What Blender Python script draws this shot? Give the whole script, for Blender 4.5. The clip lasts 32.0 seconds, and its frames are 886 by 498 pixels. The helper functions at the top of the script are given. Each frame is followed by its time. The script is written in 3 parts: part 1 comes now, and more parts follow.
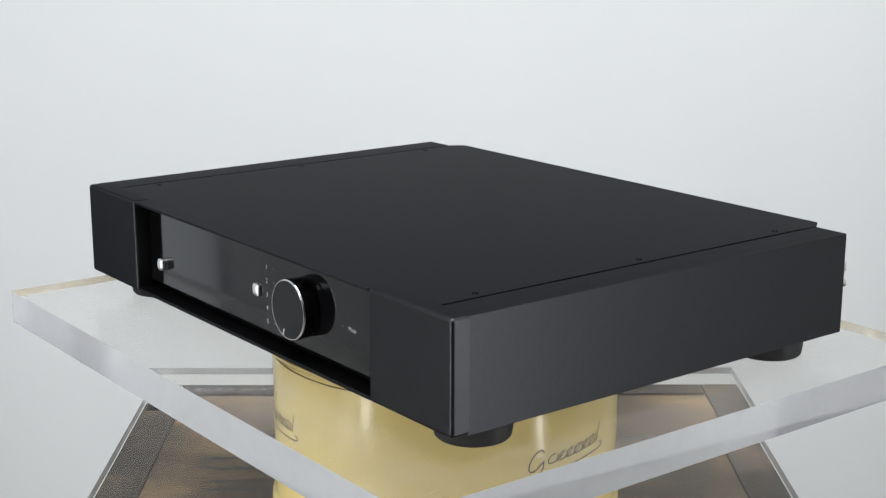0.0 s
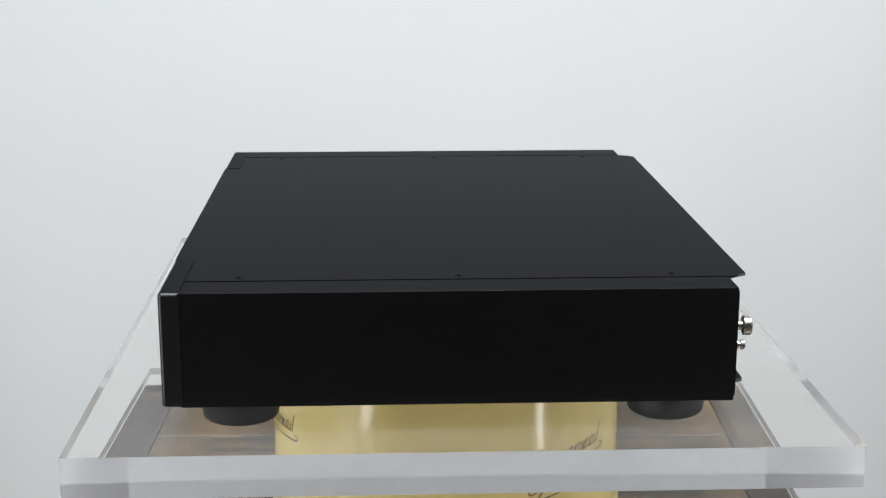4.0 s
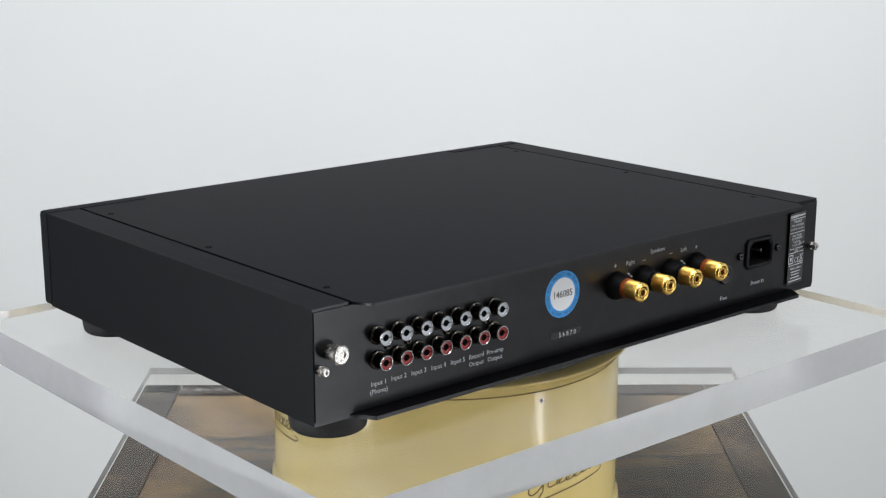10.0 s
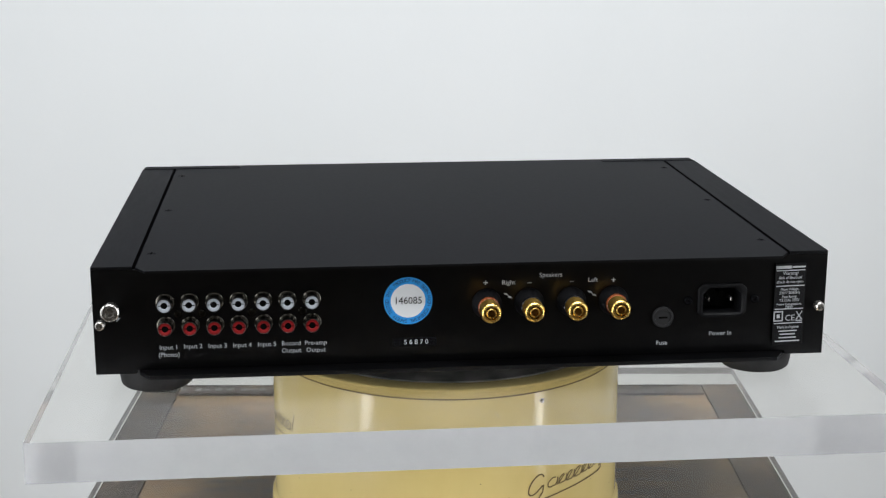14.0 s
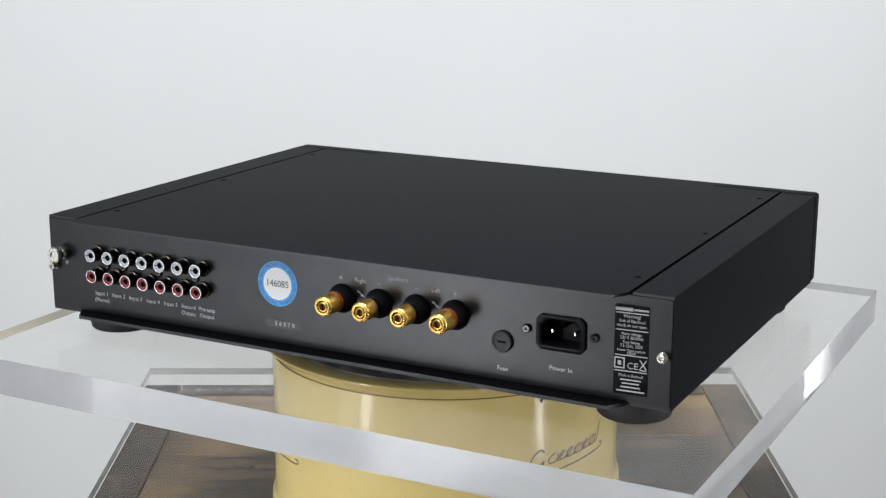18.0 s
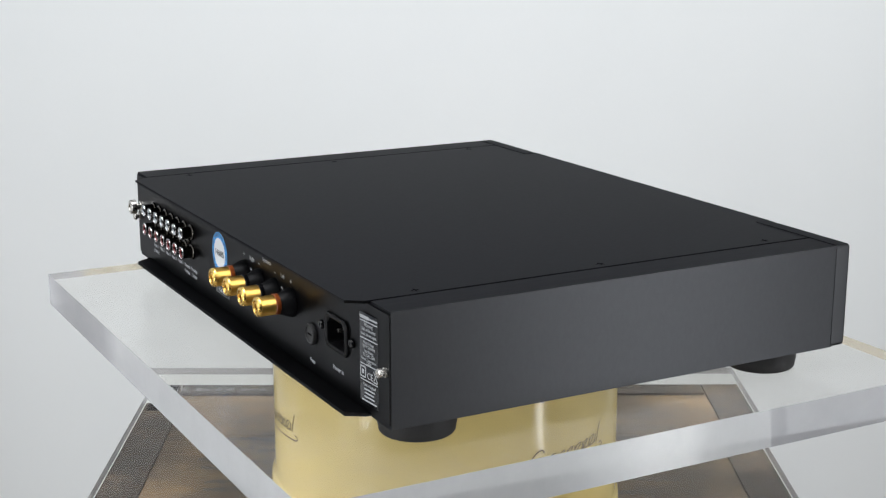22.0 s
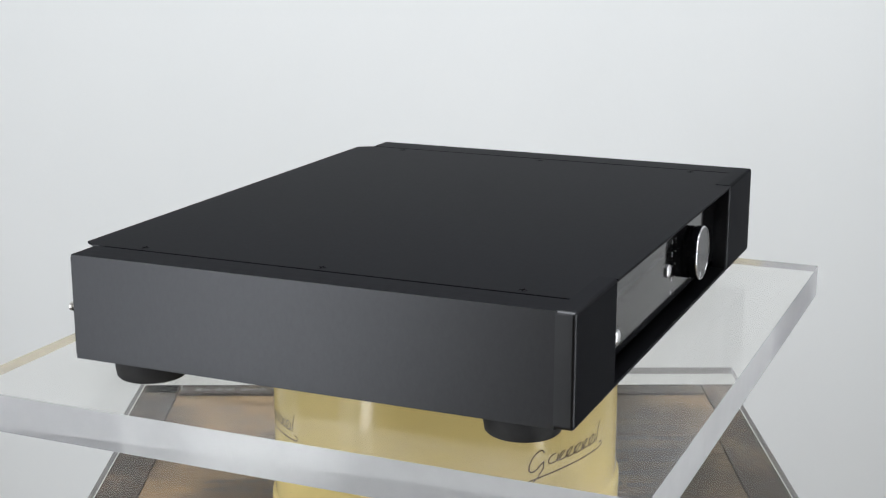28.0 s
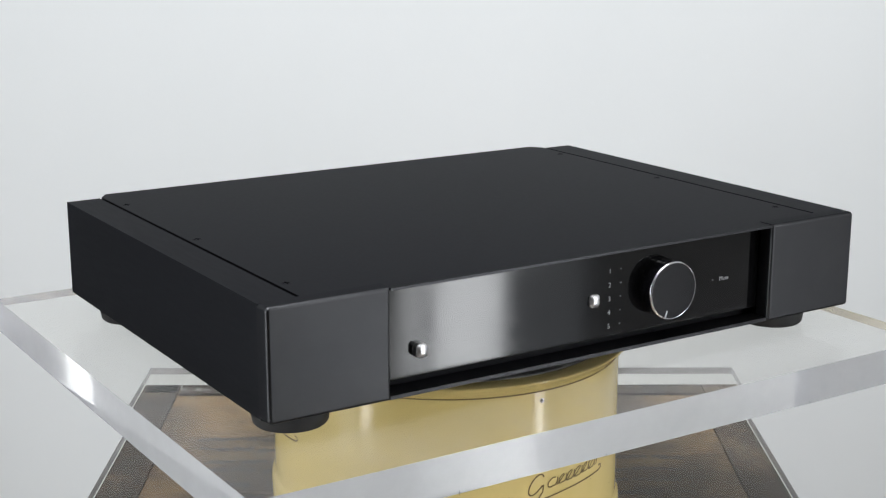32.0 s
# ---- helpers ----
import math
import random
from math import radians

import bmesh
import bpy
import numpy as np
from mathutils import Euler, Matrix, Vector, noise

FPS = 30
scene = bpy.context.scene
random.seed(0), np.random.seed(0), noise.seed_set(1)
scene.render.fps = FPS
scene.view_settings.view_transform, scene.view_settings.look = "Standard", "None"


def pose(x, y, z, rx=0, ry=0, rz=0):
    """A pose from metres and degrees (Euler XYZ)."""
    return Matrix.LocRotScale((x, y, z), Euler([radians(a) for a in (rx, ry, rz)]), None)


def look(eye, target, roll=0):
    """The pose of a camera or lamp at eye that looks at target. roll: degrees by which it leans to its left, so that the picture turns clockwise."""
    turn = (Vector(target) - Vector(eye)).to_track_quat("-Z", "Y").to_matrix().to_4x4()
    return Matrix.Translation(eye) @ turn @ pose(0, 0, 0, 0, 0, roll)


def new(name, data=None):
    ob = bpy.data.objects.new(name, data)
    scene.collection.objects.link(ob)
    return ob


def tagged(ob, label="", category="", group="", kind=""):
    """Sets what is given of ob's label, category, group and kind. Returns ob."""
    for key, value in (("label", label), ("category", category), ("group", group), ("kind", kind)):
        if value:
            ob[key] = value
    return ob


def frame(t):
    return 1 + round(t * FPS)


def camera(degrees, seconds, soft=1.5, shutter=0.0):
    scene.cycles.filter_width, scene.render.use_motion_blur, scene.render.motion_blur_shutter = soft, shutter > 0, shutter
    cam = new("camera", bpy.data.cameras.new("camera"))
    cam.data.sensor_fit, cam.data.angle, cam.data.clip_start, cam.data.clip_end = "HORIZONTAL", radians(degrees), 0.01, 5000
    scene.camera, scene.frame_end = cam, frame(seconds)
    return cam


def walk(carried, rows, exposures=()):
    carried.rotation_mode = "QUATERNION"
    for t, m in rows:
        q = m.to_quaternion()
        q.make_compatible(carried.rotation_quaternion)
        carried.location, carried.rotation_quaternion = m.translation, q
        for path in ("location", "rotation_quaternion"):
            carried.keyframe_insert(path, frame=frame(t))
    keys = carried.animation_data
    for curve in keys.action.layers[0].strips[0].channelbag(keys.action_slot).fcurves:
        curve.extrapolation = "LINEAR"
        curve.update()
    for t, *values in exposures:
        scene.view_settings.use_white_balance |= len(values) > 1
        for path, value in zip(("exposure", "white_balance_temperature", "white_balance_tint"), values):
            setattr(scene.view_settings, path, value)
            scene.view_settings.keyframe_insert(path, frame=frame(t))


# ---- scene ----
# The camera stands still; the platter with the amplifier on it turns once in about 42 s.
cam = camera(33.85, 32.0, soft=1.25)
EYE = pose(-0.00186, -0.96434, 0.29164, 90 - 13.815, 0, 0) @ pose(0, 0, 0, 0, 0, 0.05)
walk(cam, [(0.0, EYE), (32.0, EYE)])

# ---- light ----
FLOOR_Z = -0.95
ROOM_X = 1.70
WALL_Y = 1.00
REAR_Y = -3.20
CEIL_Z = 1.75

world = bpy.data.worlds.new("world")
scene.world = world
world.use_nodes = True
world.node_tree.nodes["Background"].inputs[0].default_value = (0.75, 0.85, 1.0, 1)
world.node_tree.nodes["Background"].inputs[1].default_value = 0.3
scene.view_settings.exposure = 0.0


def area_lamp(name, eye, target, sx, sy, power, colour):
    data = bpy.data.lights.new(name, "AREA")
    data.shape, data.size, data.size_y, data.energy, data.color = "RECTANGLE", sx, sy, power, colour
    ob = new(name, data)
    ob.matrix_world = look(eye, target)
    return ob


WIN_Z0, WIN_Z1 = -0.90, 1.35
# each window: the stretch along the wall, and its panes as (from, to, watts); the wide dim west pane is added fill
WIN_R = (-1.10, -0.68)
WIN_L = (-1.66, -0.55)
PANES_R = ((-1.085, -1.020, 2.8), (-1.005, -0.860, 12.4), (-0.830, -0.700, 0.6))
PANES_L = ((-1.620, -1.250, 25.0), (-1.150, -0.600, 6.5))
zc, zh = (WIN_Z0 + WIN_Z1) / 2, WIN_Z1 - WIN_Z0
# unseen back opening with a fill lamp, added to brighten the side panels' reflections
FILL_B = (0.62, 0.97)
FILL_PANE_B = ((0.66, 0.93, 1.2),)
for side, panes in ((1, PANES_R), (-1, PANES_L), (-1, FILL_PANE_B)):
    for y0, y1, watts in panes:
        yc = (y0 + y1) / 2
        area_lamp("window_or_fill", (side * (ROOM_X + 0.03), yc, zc), (0, yc, zc), y1 - y0, zh, watts, (0.955, 0.98, 1.0))
# unseen overhead fill, added to set the room's general brightness
area_lamp("overhead_fill", (0, -0.50, CEIL_Z - 0.06), (0, -0.50, 0), 1.6, 1.2, 46.8, (0.952, 0.973, 1.0))


# ---- materials ----
def material(name, colour, rough=0.5, metal=0.0, spec=0.5):
    m = bpy.data.materials.new(name)
    m.use_nodes = True
    b = m.node_tree.nodes["Principled BSDF"]
    b.inputs["Base Color"].default_value = (*colour, 1)
    b.inputs["Roughness"].default_value = rough
    b.inputs["Metallic"].default_value = metal
    b.inputs["Specular IOR Level"].default_value = spec
    return m


def add(m, kind, **values):
    n = m.node_tree.nodes.new(kind)
    for k, v in values.items():
        n.inputs[k.replace("_", " ")].default_value = v
    return n


def link(m, a, b):
    m.node_tree.links.new(a, b)


def bsdf(m):
    return m.node_tree.nodes["Principled BSDF"]


def coords(m, stretch=(1, 1, 1)):
    tc = m.node_tree.nodes.new("ShaderNodeTexCoord")
    mp = m.node_tree.nodes.new("ShaderNodeMapping")
    mp.inputs["Scale"].default_value = stretch
    link(m, tc.outputs["Object"], mp.inputs["Vector"])
    return mp.outputs["Vector"]


def mottled(m, dark, light, scale, stretch=(1, 1, 1), lo=0.35, hi=0.65, detail=6):
    """Colour that varies between dark and light by noise; returns the noise value."""
    n = add(m, "ShaderNodeTexNoise", Scale=scale, Detail=detail, Roughness=0.6)
    link(m, coords(m, stretch), n.inputs["Vector"])
    r = m.node_tree.nodes.new("ShaderNodeValToRGB")
    r.color_ramp.elements[0].position, r.color_ramp.elements[0].color = lo, (*dark, 1)
    r.color_ramp.elements[1].position, r.color_ramp.elements[1].color = hi, (*light, 1)
    link(m, n.outputs["Fac"], r.inputs["Fac"])
    link(m, r.outputs["Color"], bsdf(m).inputs["Base Color"])
    return n.outputs["Fac"], r.outputs["Color"]


def relief(m, scale, strength, distance=0.001, stretch=(1, 1, 1)):
    n = add(m, "ShaderNodeTexNoise", Scale=scale, Detail=4, Roughness=0.6)
    link(m, coords(m, stretch), n.inputs["Vector"])
    b = add(m, "ShaderNodeBump", Strength=strength, Distance=distance)
    link(m, n.outputs["Fac"], b.inputs["Height"])
    link(m, b.outputs["Normal"], bsdf(m).inputs["Normal"])


def varied_rough(m, lo, hi, scale, stretch=(1, 1, 1)):
    n = add(m, "ShaderNodeTexNoise", Scale=scale, Detail=5, Roughness=0.6)
    link(m, coords(m, stretch), n.inputs["Vector"])
    r = add(m, "ShaderNodeMapRange", To_Min=lo, To_Max=hi, From_Min=0.3, From_Max=0.7)
    link(m, n.outputs["Fac"], r.inputs["Value"])
    link(m, r.outputs["Result"], bsdf(m).inputs["Roughness"])


anodised = material("black_anodised_aluminium", (0.048, 0.0485, 0.052), 0.36, 1.0)
mottled(anodised, (0.0452, 0.0460, 0.0490), (0.0490, 0.0498, 0.0530), 420, (1, 1, 0.6), 0.3, 0.7, 3)
bsdf(anodised).inputs["Specular Tint"].default_value = (0.38, 0.38, 0.385, 1)
varied_rough(anodised, 0.340, 0.365, 420, (1, 1, 0.6))
side_black = material("black_anodised_side", (0.046, 0.0465, 0.0495), 0.36, 1.0)
mottled(side_black, (0.0436, 0.0444, 0.0474), (0.0474, 0.0482, 0.0514), 420, (1, 1, 0.6), 0.3, 0.7, 3)
bsdf(side_black).inputs["Specular Tint"].default_value = (0.38, 0.38, 0.385, 1)
varied_rough(side_black, 0.335, 0.37, 300, (1, 0.15, 1))
powder = material("black_powder_coat", (0.034, 0.034, 0.037), 0.30, 1.0)
mottled(powder, (0.038, 0.038, 0.0395), (0.044, 0.044, 0.0455), 60)
bsdf(powder).inputs["Specular Tint"].default_value = (0.62, 0.62, 0.625, 1)
cap_black = material("black_anodised_cap", (0.05, 0.05, 0.052), 0.42, 1.0)
mottled(cap_black, (0.0545, 0.0555, 0.0588), (0.0594, 0.0604, 0.0636), 40)
bsdf(cap_black).inputs["Specular Tint"].default_value = (0.33, 0.33, 0.335, 1)
varied_rough(cap_black, 0.36, 0.40, 9)
gloss_black = material("gloss_black_acrylic", (0.004, 0.004, 0.0045), 0.07, 0.0, 0.45)
varied_rough(gloss_black, 0.04, 0.11, 9, (1, 1, 2.5))
knob_face = material("satin_black_knob_face", (0.035, 0.035, 0.037), 0.24, 1.0)
knob_black = material("satin_black_knob", (0.005, 0.005, 0.006), 0.13, 0.0, 0.5)
rubber = material("black_rubber", (0.016, 0.016, 0.017), 0.6, 0.0, 0.4)
mottled(rubber, (0.012, 0.012, 0.013), (0.02, 0.02, 0.021), 90)
inlet_plastic = material("dark_grey_plastic", (0.007, 0.007, 0.008), 0.45, 0.0, 0.15)
fuse_plastic = material("dark_grey_fuse_plastic", (0.018, 0.018, 0.019), 0.5)
# near black: the shade of holes and slots as colour; the dark clasp shares it
hole_black = material("dark_hole", (0.001, 0.001, 0.001), 0.8, 0.0, 0.05)
chrome = material("polished_chrome", (0.75, 0.75, 0.77), 0.14, 1.0)
varied_rough(chrome, 0.10, 0.2, 220)
satin_chrome = material("satin_chrome", (0.80, 0.80, 0.81), 0.34, 1.0)
varied_rough(satin_chrome, 0.28, 0.42, 300)
nickel = material("nickel_steel", (0.62, 0.60, 0.57), 0.26, 1.0)
varied_rough(nickel, 0.2, 0.34, 300)
# chrome with its dark reflections put into the base colour; socket screws share it
dark_chrome = material("darkened_chrome", (0.085, 0.078, 0.068), 0.2, 1.0)
varied_rough(dark_chrome, 0.14, 0.26, 300)
gold = material("gold_plate", (0.90, 0.61, 0.17), 0.24, 1.0)
varied_rough(gold, 0.22, 0.33, 300)
# brass with the shade inside the post tips put into its colour
dark_brass = material("shaded_brass", (0.10, 0.05, 0.012), 0.5, 0.6)
bronze = material("knurled_gold", (0.68, 0.42, 0.10), 0.34, 1.0)
amber = material("amber_plastic_band", (0.24, 0.055, 0.010), 0.3)
white_plastic = material("white_plastic", (0.46, 0.49, 0.54), 0.32)
red_plastic = material("red_plastic", (0.24, 0.008, 0.010), 0.32)
print_white = material("white_print", (0.50, 0.52, 0.55), 0.6)
print_front = material("dim_white_print", (0.45, 0.46, 0.48), 0.6)
print_grey = material("grey_print", (0.16, 0.165, 0.175), 0.6)
sticker_blue = material("blue_sticker_paper", (0.045, 0.33, 0.78), 0.12)
sticker_white = material("white_sticker_paper", (0.80, 0.82, 0.84), 0.12)
ink = material("black_ink", (0.012, 0.012, 0.014), 0.5)
ink_blue = material("dark_blue_ink", (0.008, 0.05, 0.16), 0.5)
label_black = material("black_foil_label", (0.006, 0.006, 0.007), 0.04, 0.0, 0.6)
foil = material("silver_foil_print", (0.40, 0.41, 0.43), 0.5, 0.0)

def acrylic(name, ior, gloss, haze, soft_gloss=0.12, veil_colour=0.75, patchy=1.0):
    """Clear sheet with a scuffed, slightly dusty surface: sharp refraction, soft weak gloss, a little haze; on cut
    edges the haze is painted-in edge light.
    """
    m = material(name, (0.9, 0.9, 0.9), 0.5)
    tree = m.node_tree
    refr = add(m, "ShaderNodeBsdfRefraction", IOR=ior, Roughness=0.0)
    refr.inputs["Color"].default_value = (0.988, 0.987, 0.975, 1)
    shine = add(m, "ShaderNodeBsdfGlossy", Roughness=soft_gloss)
    fres = add(m, "ShaderNodeFresnel", IOR=ior)
    scale = tree.nodes.new("ShaderNodeMath")
    scale.operation = "MULTIPLY"
    scale.inputs[1].default_value = gloss
    link(m, fres.outputs[0], scale.inputs[0])
    total = tree.nodes.new("ShaderNodeMath")
    total.operation = "GREATER_THAN"
    total.inputs[1].default_value = 0.995
    link(m, fres.outputs[0], total.inputs[0])
    blur = add(m, "ShaderNodeMapRange", To_Min=soft_gloss, To_Max=0.015)
    link(m, total.outputs[0], blur.inputs["Value"])
    link(m, blur.outputs["Result"], shine.inputs["Roughness"])
    gain = tree.nodes.new("ShaderNodeMath")
    gain.operation = "MAXIMUM"
    link(m, scale.outputs[0], gain.inputs[0])
    link(m, total.outputs[0], gain.inputs[1])
    mix = tree.nodes.new("ShaderNodeMixShader")
    link(m, gain.outputs[0], mix.inputs[0])
    link(m, refr.outputs[0], mix.inputs[1])
    link(m, shine.outputs[0], mix.inputs[2])
    veil_noise = add(m, "ShaderNodeTexNoise", Scale=16, Detail=7, Roughness=0.7)
    link(m, coords(m, (1, 1, 1)), veil_noise.inputs["Vector"])
    amount = add(m, "ShaderNodeMapRange", From_Min=0.3, From_Max=0.75, To_Min=haze * (1 - 0.6 * patchy), To_Max=haze * (1 + 0.8 * patchy))
    link(m, veil_noise.outputs["Fac"], amount.inputs["Value"])
    veil = add(m, "ShaderNodeBsdfDiffuse")
    veil.inputs["Color"].default_value = (0.955 * veil_colour, 0.96 * veil_colour, veil_colour, 1)
    top = tree.nodes.new("ShaderNodeMixShader")
    link(m, amount.outputs["Result"], top.inputs[0])
    link(m, mix.outputs[0], top.inputs[1])
    link(m, veil.outputs[0], top.inputs[2])
    link(m, top.outputs[0], tree.nodes["Material Output"].inputs["Surface"])
    return m


clear = acrylic("clear_acrylic", 1.49, 0.45, 0.06)
clear_under = acrylic("clear_acrylic_underside", 1.49, 0.08, 0.0, 0.02)


def cut_edge(name, colour, milk):
    """The sawn and flame-polished edge of an acrylic slab: clear, with gathered light and refracted lines put in as a
    faintly streaked milky coat.
    """
    m = material(name, colour, 0.3, 0.0, 0.4)
    tree = m.node_tree
    mottled(m, tuple(0.9 * c for c in colour), colour, 7, (1, 1, 5), 0.30, 0.70)
    t = tree.nodes.new("ShaderNodeBsdfTranslucent")
    t.inputs["Color"].default_value = (0.95 * colour[0], 0.93 * colour[1], 0.88 * colour[2], 1)
    mix = tree.nodes.new("ShaderNodeMixShader")
    mix.inputs[0].default_value = 0.25
    link(m, bsdf(m).outputs[0], mix.inputs[1])
    link(m, t.outputs[0], mix.inputs[2])
    glass = add(m, "ShaderNodeBsdfGlass", IOR=2.3, Roughness=0.01)
    glass.inputs["Color"].default_value = (0.985, 0.985, 1.0, 1)
    wave = add(m, "ShaderNodeTexNoise", Scale=22, Detail=3, Roughness=0.5)
    link(m, coords(m, (1, 1, 0.4)), wave.inputs["Vector"])
    bump = add(m, "ShaderNodeBump", Strength=0.05, Distance=0.001)
    link(m, wave.outputs["Fac"], bump.inputs["Height"])
    link(m, bump.outputs["Normal"], glass.inputs["Normal"])
    streaks = add(m, "ShaderNodeTexNoise", Scale=30, Detail=6, Roughness=0.65)
    link(m, coords(m, (1, 1, 3)), streaks.inputs["Vector"])
    amount = add(m, "ShaderNodeMapRange", From_Min=0.3, From_Max=0.7, To_Min=milk * 0.85, To_Max=min(1.0, milk * 1.15))
    link(m, streaks.outputs["Fac"], amount.inputs["Value"])
    last = tree.nodes.new("ShaderNodeMixShader")
    link(m, amount.outputs["Result"], last.inputs[0])
    link(m, glass.outputs[0], last.inputs[1])
    link(m, mix.outputs[0], last.inputs[2])
    link(m, last.outputs[0], tree.nodes["Material Output"].inputs["Surface"])
    return m


# the strong white veil stands in for light the slab carries to its edge
edge_clear = acrylic("polished_acrylic_edge", 2.4, 0.25, 0.28, 0.1, 1.0, 0.12)
edge_old = cut_edge("grey_acrylic_edge", (0.46, 0.46, 0.475), 0.72)
clear_old = acrylic("scuffed_clear_acrylic", 1.30, 0.45, 0.012, 0.03)
clear_old_under = acrylic("scuffed_clear_underside", 1.30, 0.08, 0.0, 0.02)

cream = material("cream_enamel", (0.70, 0.54, 0.25), 0.24, 0.0, 0.5)
mottled(cream, (0.67, 0.53, 0.205), (0.775, 0.625, 0.27), 9, (1, 1, 0.6), 0.3, 0.7)
varied_rough(cream, 0.06, 0.15, 40)
relief(cream, 220, 0.10, 0.0006)
script_ink = material("olive_brown_print", (0.15, 0.10, 0.03), 0.5)
drum_top = material("worn_dark_metal", (0.07, 0.07, 0.075), 0.45, 0.3)
mottled(drum_top, (0.10, 0.10, 0.10), (0.36, 0.355, 0.34), 60, (1, 1, 1), 0.35, 0.72)

scratch_white = material("pale_scratch", (0.6, 0.61, 0.62), 0.5)
chip_grey = material("grey_chip", (0.16, 0.16, 0.17), 0.6)
def blotched(m, colours, coarse, fine, stretch):
    """Worn surface: broad stains under fine grain, through a ramp of three colours."""
    a = add(m, "ShaderNodeTexNoise", Scale=coarse, Detail=5, Roughness=0.65)
    b = add(m, "ShaderNodeTexNoise", Scale=fine, Detail=6, Roughness=0.7)
    link(m, coords(m), a.inputs["Vector"])
    link(m, coords(m, stretch), b.inputs["Vector"])
    mix = add(m, "ShaderNodeMix")
    mix.inputs["Factor"].default_value = 0.32
    link(m, a.outputs["Fac"], mix.inputs["A"])
    link(m, b.outputs["Fac"], mix.inputs["B"])
    r = m.node_tree.nodes.new("ShaderNodeValToRGB")
    r.color_ramp.elements.new(0.5)
    for e, at, c in zip(r.color_ramp.elements, (0.36, 0.5, 0.66), colours):
        e.position, e.color = at, (*c, 1)
    link(m, mix.outputs["Result"], r.inputs["Fac"])
    link(m, r.outputs["Color"], bsdf(m).inputs["Base Color"])


wood = material("old_brown_crate_wood", (0.22, 0.13, 0.07), 0.65)
blotched(wood, ((0.020, 0.015, 0.011), (0.092, 0.062, 0.035), (0.245, 0.160, 0.080)), 8, 34, (0.55, 1.6, 1.6))
relief(wood, 90, 0.25, 0.002, (0.3, 3, 3))
band_metal = material("dull_grey_steel_band", (0.05, 0.046, 0.044), 0.6, 0.0, 0.3)
blotched(band_metal, ((0.011, 0.0088, 0.0078), (0.035, 0.027, 0.0215), (0.135, 0.102, 0.073)), 15, 130, (1.2, 0.8, 1))
varied_rough(band_metal, 0.5, 0.75, 30)
stencil = material("black_stencil_ink", (0.028, 0.024, 0.022), 0.6)
mottled(stencil, (0.02, 0.018, 0.017), (0.06, 0.047, 0.038), 50)

wall_paint = material("white_wall_paint", (0.80, 0.815, 0.82), 0.85, 0.0, 0.2)
mottled(wall_paint, (0.775, 0.795, 0.80), (0.815, 0.83, 0.835), 1.6, (1, 1, 0.5), 0.3, 0.7, 3)
relief(wall_paint, 160, 0.05, 0.002)
side_paint = material("grey_side_wall_paint", (0.30, 0.30, 0.30), 0.85, 0.0, 0.2)
mottled(side_paint, (0.27, 0.27, 0.27), (0.41, 0.41, 0.405), 4)
# unseen wall stretch: pale mottle made up for reflections in the black panels
return_paint = material("reflected_wall_tone", (0.55, 0.55, 0.55), 0.85, 0.0, 0.2)
mottled(return_paint, (0.60, 0.60, 0.605), (0.96, 0.96, 0.96), 7, (1, 0.8, 2.2), 0.38, 0.62, 8)
ceiling_paint = material("white_ceiling_paint", (0.8, 0.8, 0.79), 0.9, 0.0, 0.2)
floor_mat = material("dark_brown_floor", (0.15, 0.15, 0.15), 0.45)
mottled(floor_mat, (0.055, 0.041, 0.028), (0.16, 0.119, 0.080), 14, (1, 4, 1))
# unseen rear wall, made near black so the amplifier's faces mirror darkness
rear_paint = material("dark_brown_rear_wall", (0.05, 0.045, 0.04), 0.8)
mottled(rear_paint, (0.006, 0.0055, 0.005), (0.015, 0.0135, 0.012), 3)


# ---- mesh helpers ----
def finish(bm, name, mat, smooth=True, limit=38):
    """A mesh from bm. Smooth corners take their normals from the larger faces, so that flat faces with rounded edges stay flat."""
    me = bpy.data.meshes.new(name)
    bmesh.ops.recalc_face_normals(bm, faces=bm.faces)
    bm.to_mesh(me)
    bm.free()
    me.materials.append(mat)
    if smooth:
        me.shade_smooth()
        polys = [(p.normal.copy(), p.area, tuple(p.vertices)) for p in me.polygons]
        round_vert = [[] for v in me.vertices]
        for k, (nrm, area, vs) in enumerate(polys):
            for v in vs:
                round_vert[v].append(k)
        near_cos = math.cos(radians(limit))
        normals = []
        for nrm, area, vs in polys:
            for v in vs:
                acc = Vector((0, 0, 0))
                for k in round_vert[v]:
                    if polys[k][0].dot(nrm) > near_cos:
                        acc += polys[k][0] * polys[k][1]
                normals.append(acc.normalized() if acc.length > 0 else nrm)
        me.normals_split_custom_set(normals)
    return me


def part(name, me, parent, at=None, label=""):
    ob = new(name, me)
    ob.parent = parent
    if at is not None:
        ob.matrix_local = at
    if label:
        ob["label"] = label
    return ob


def box(x0, x1, y0, y1, z0, z1, bevel=0.0, seg=2):
    bm = bmesh.new()
    vs = [bm.verts.new((x, y, z)) for x in (x0, x1) for y in (y0, y1) for z in (z0, z1)]
    for f in ((0, 1, 3, 2), (4, 6, 7, 5), (0, 4, 5, 1), (2, 3, 7, 6), (0, 2, 6, 4), (1, 5, 7, 3)):
        bm.faces.new([vs[i] for i in f])
    if bevel:
        bmesh.ops.bevel(bm, geom=bm.edges[:], offset=bevel, segments=seg, affect="EDGES", profile=0.5)
    return bm


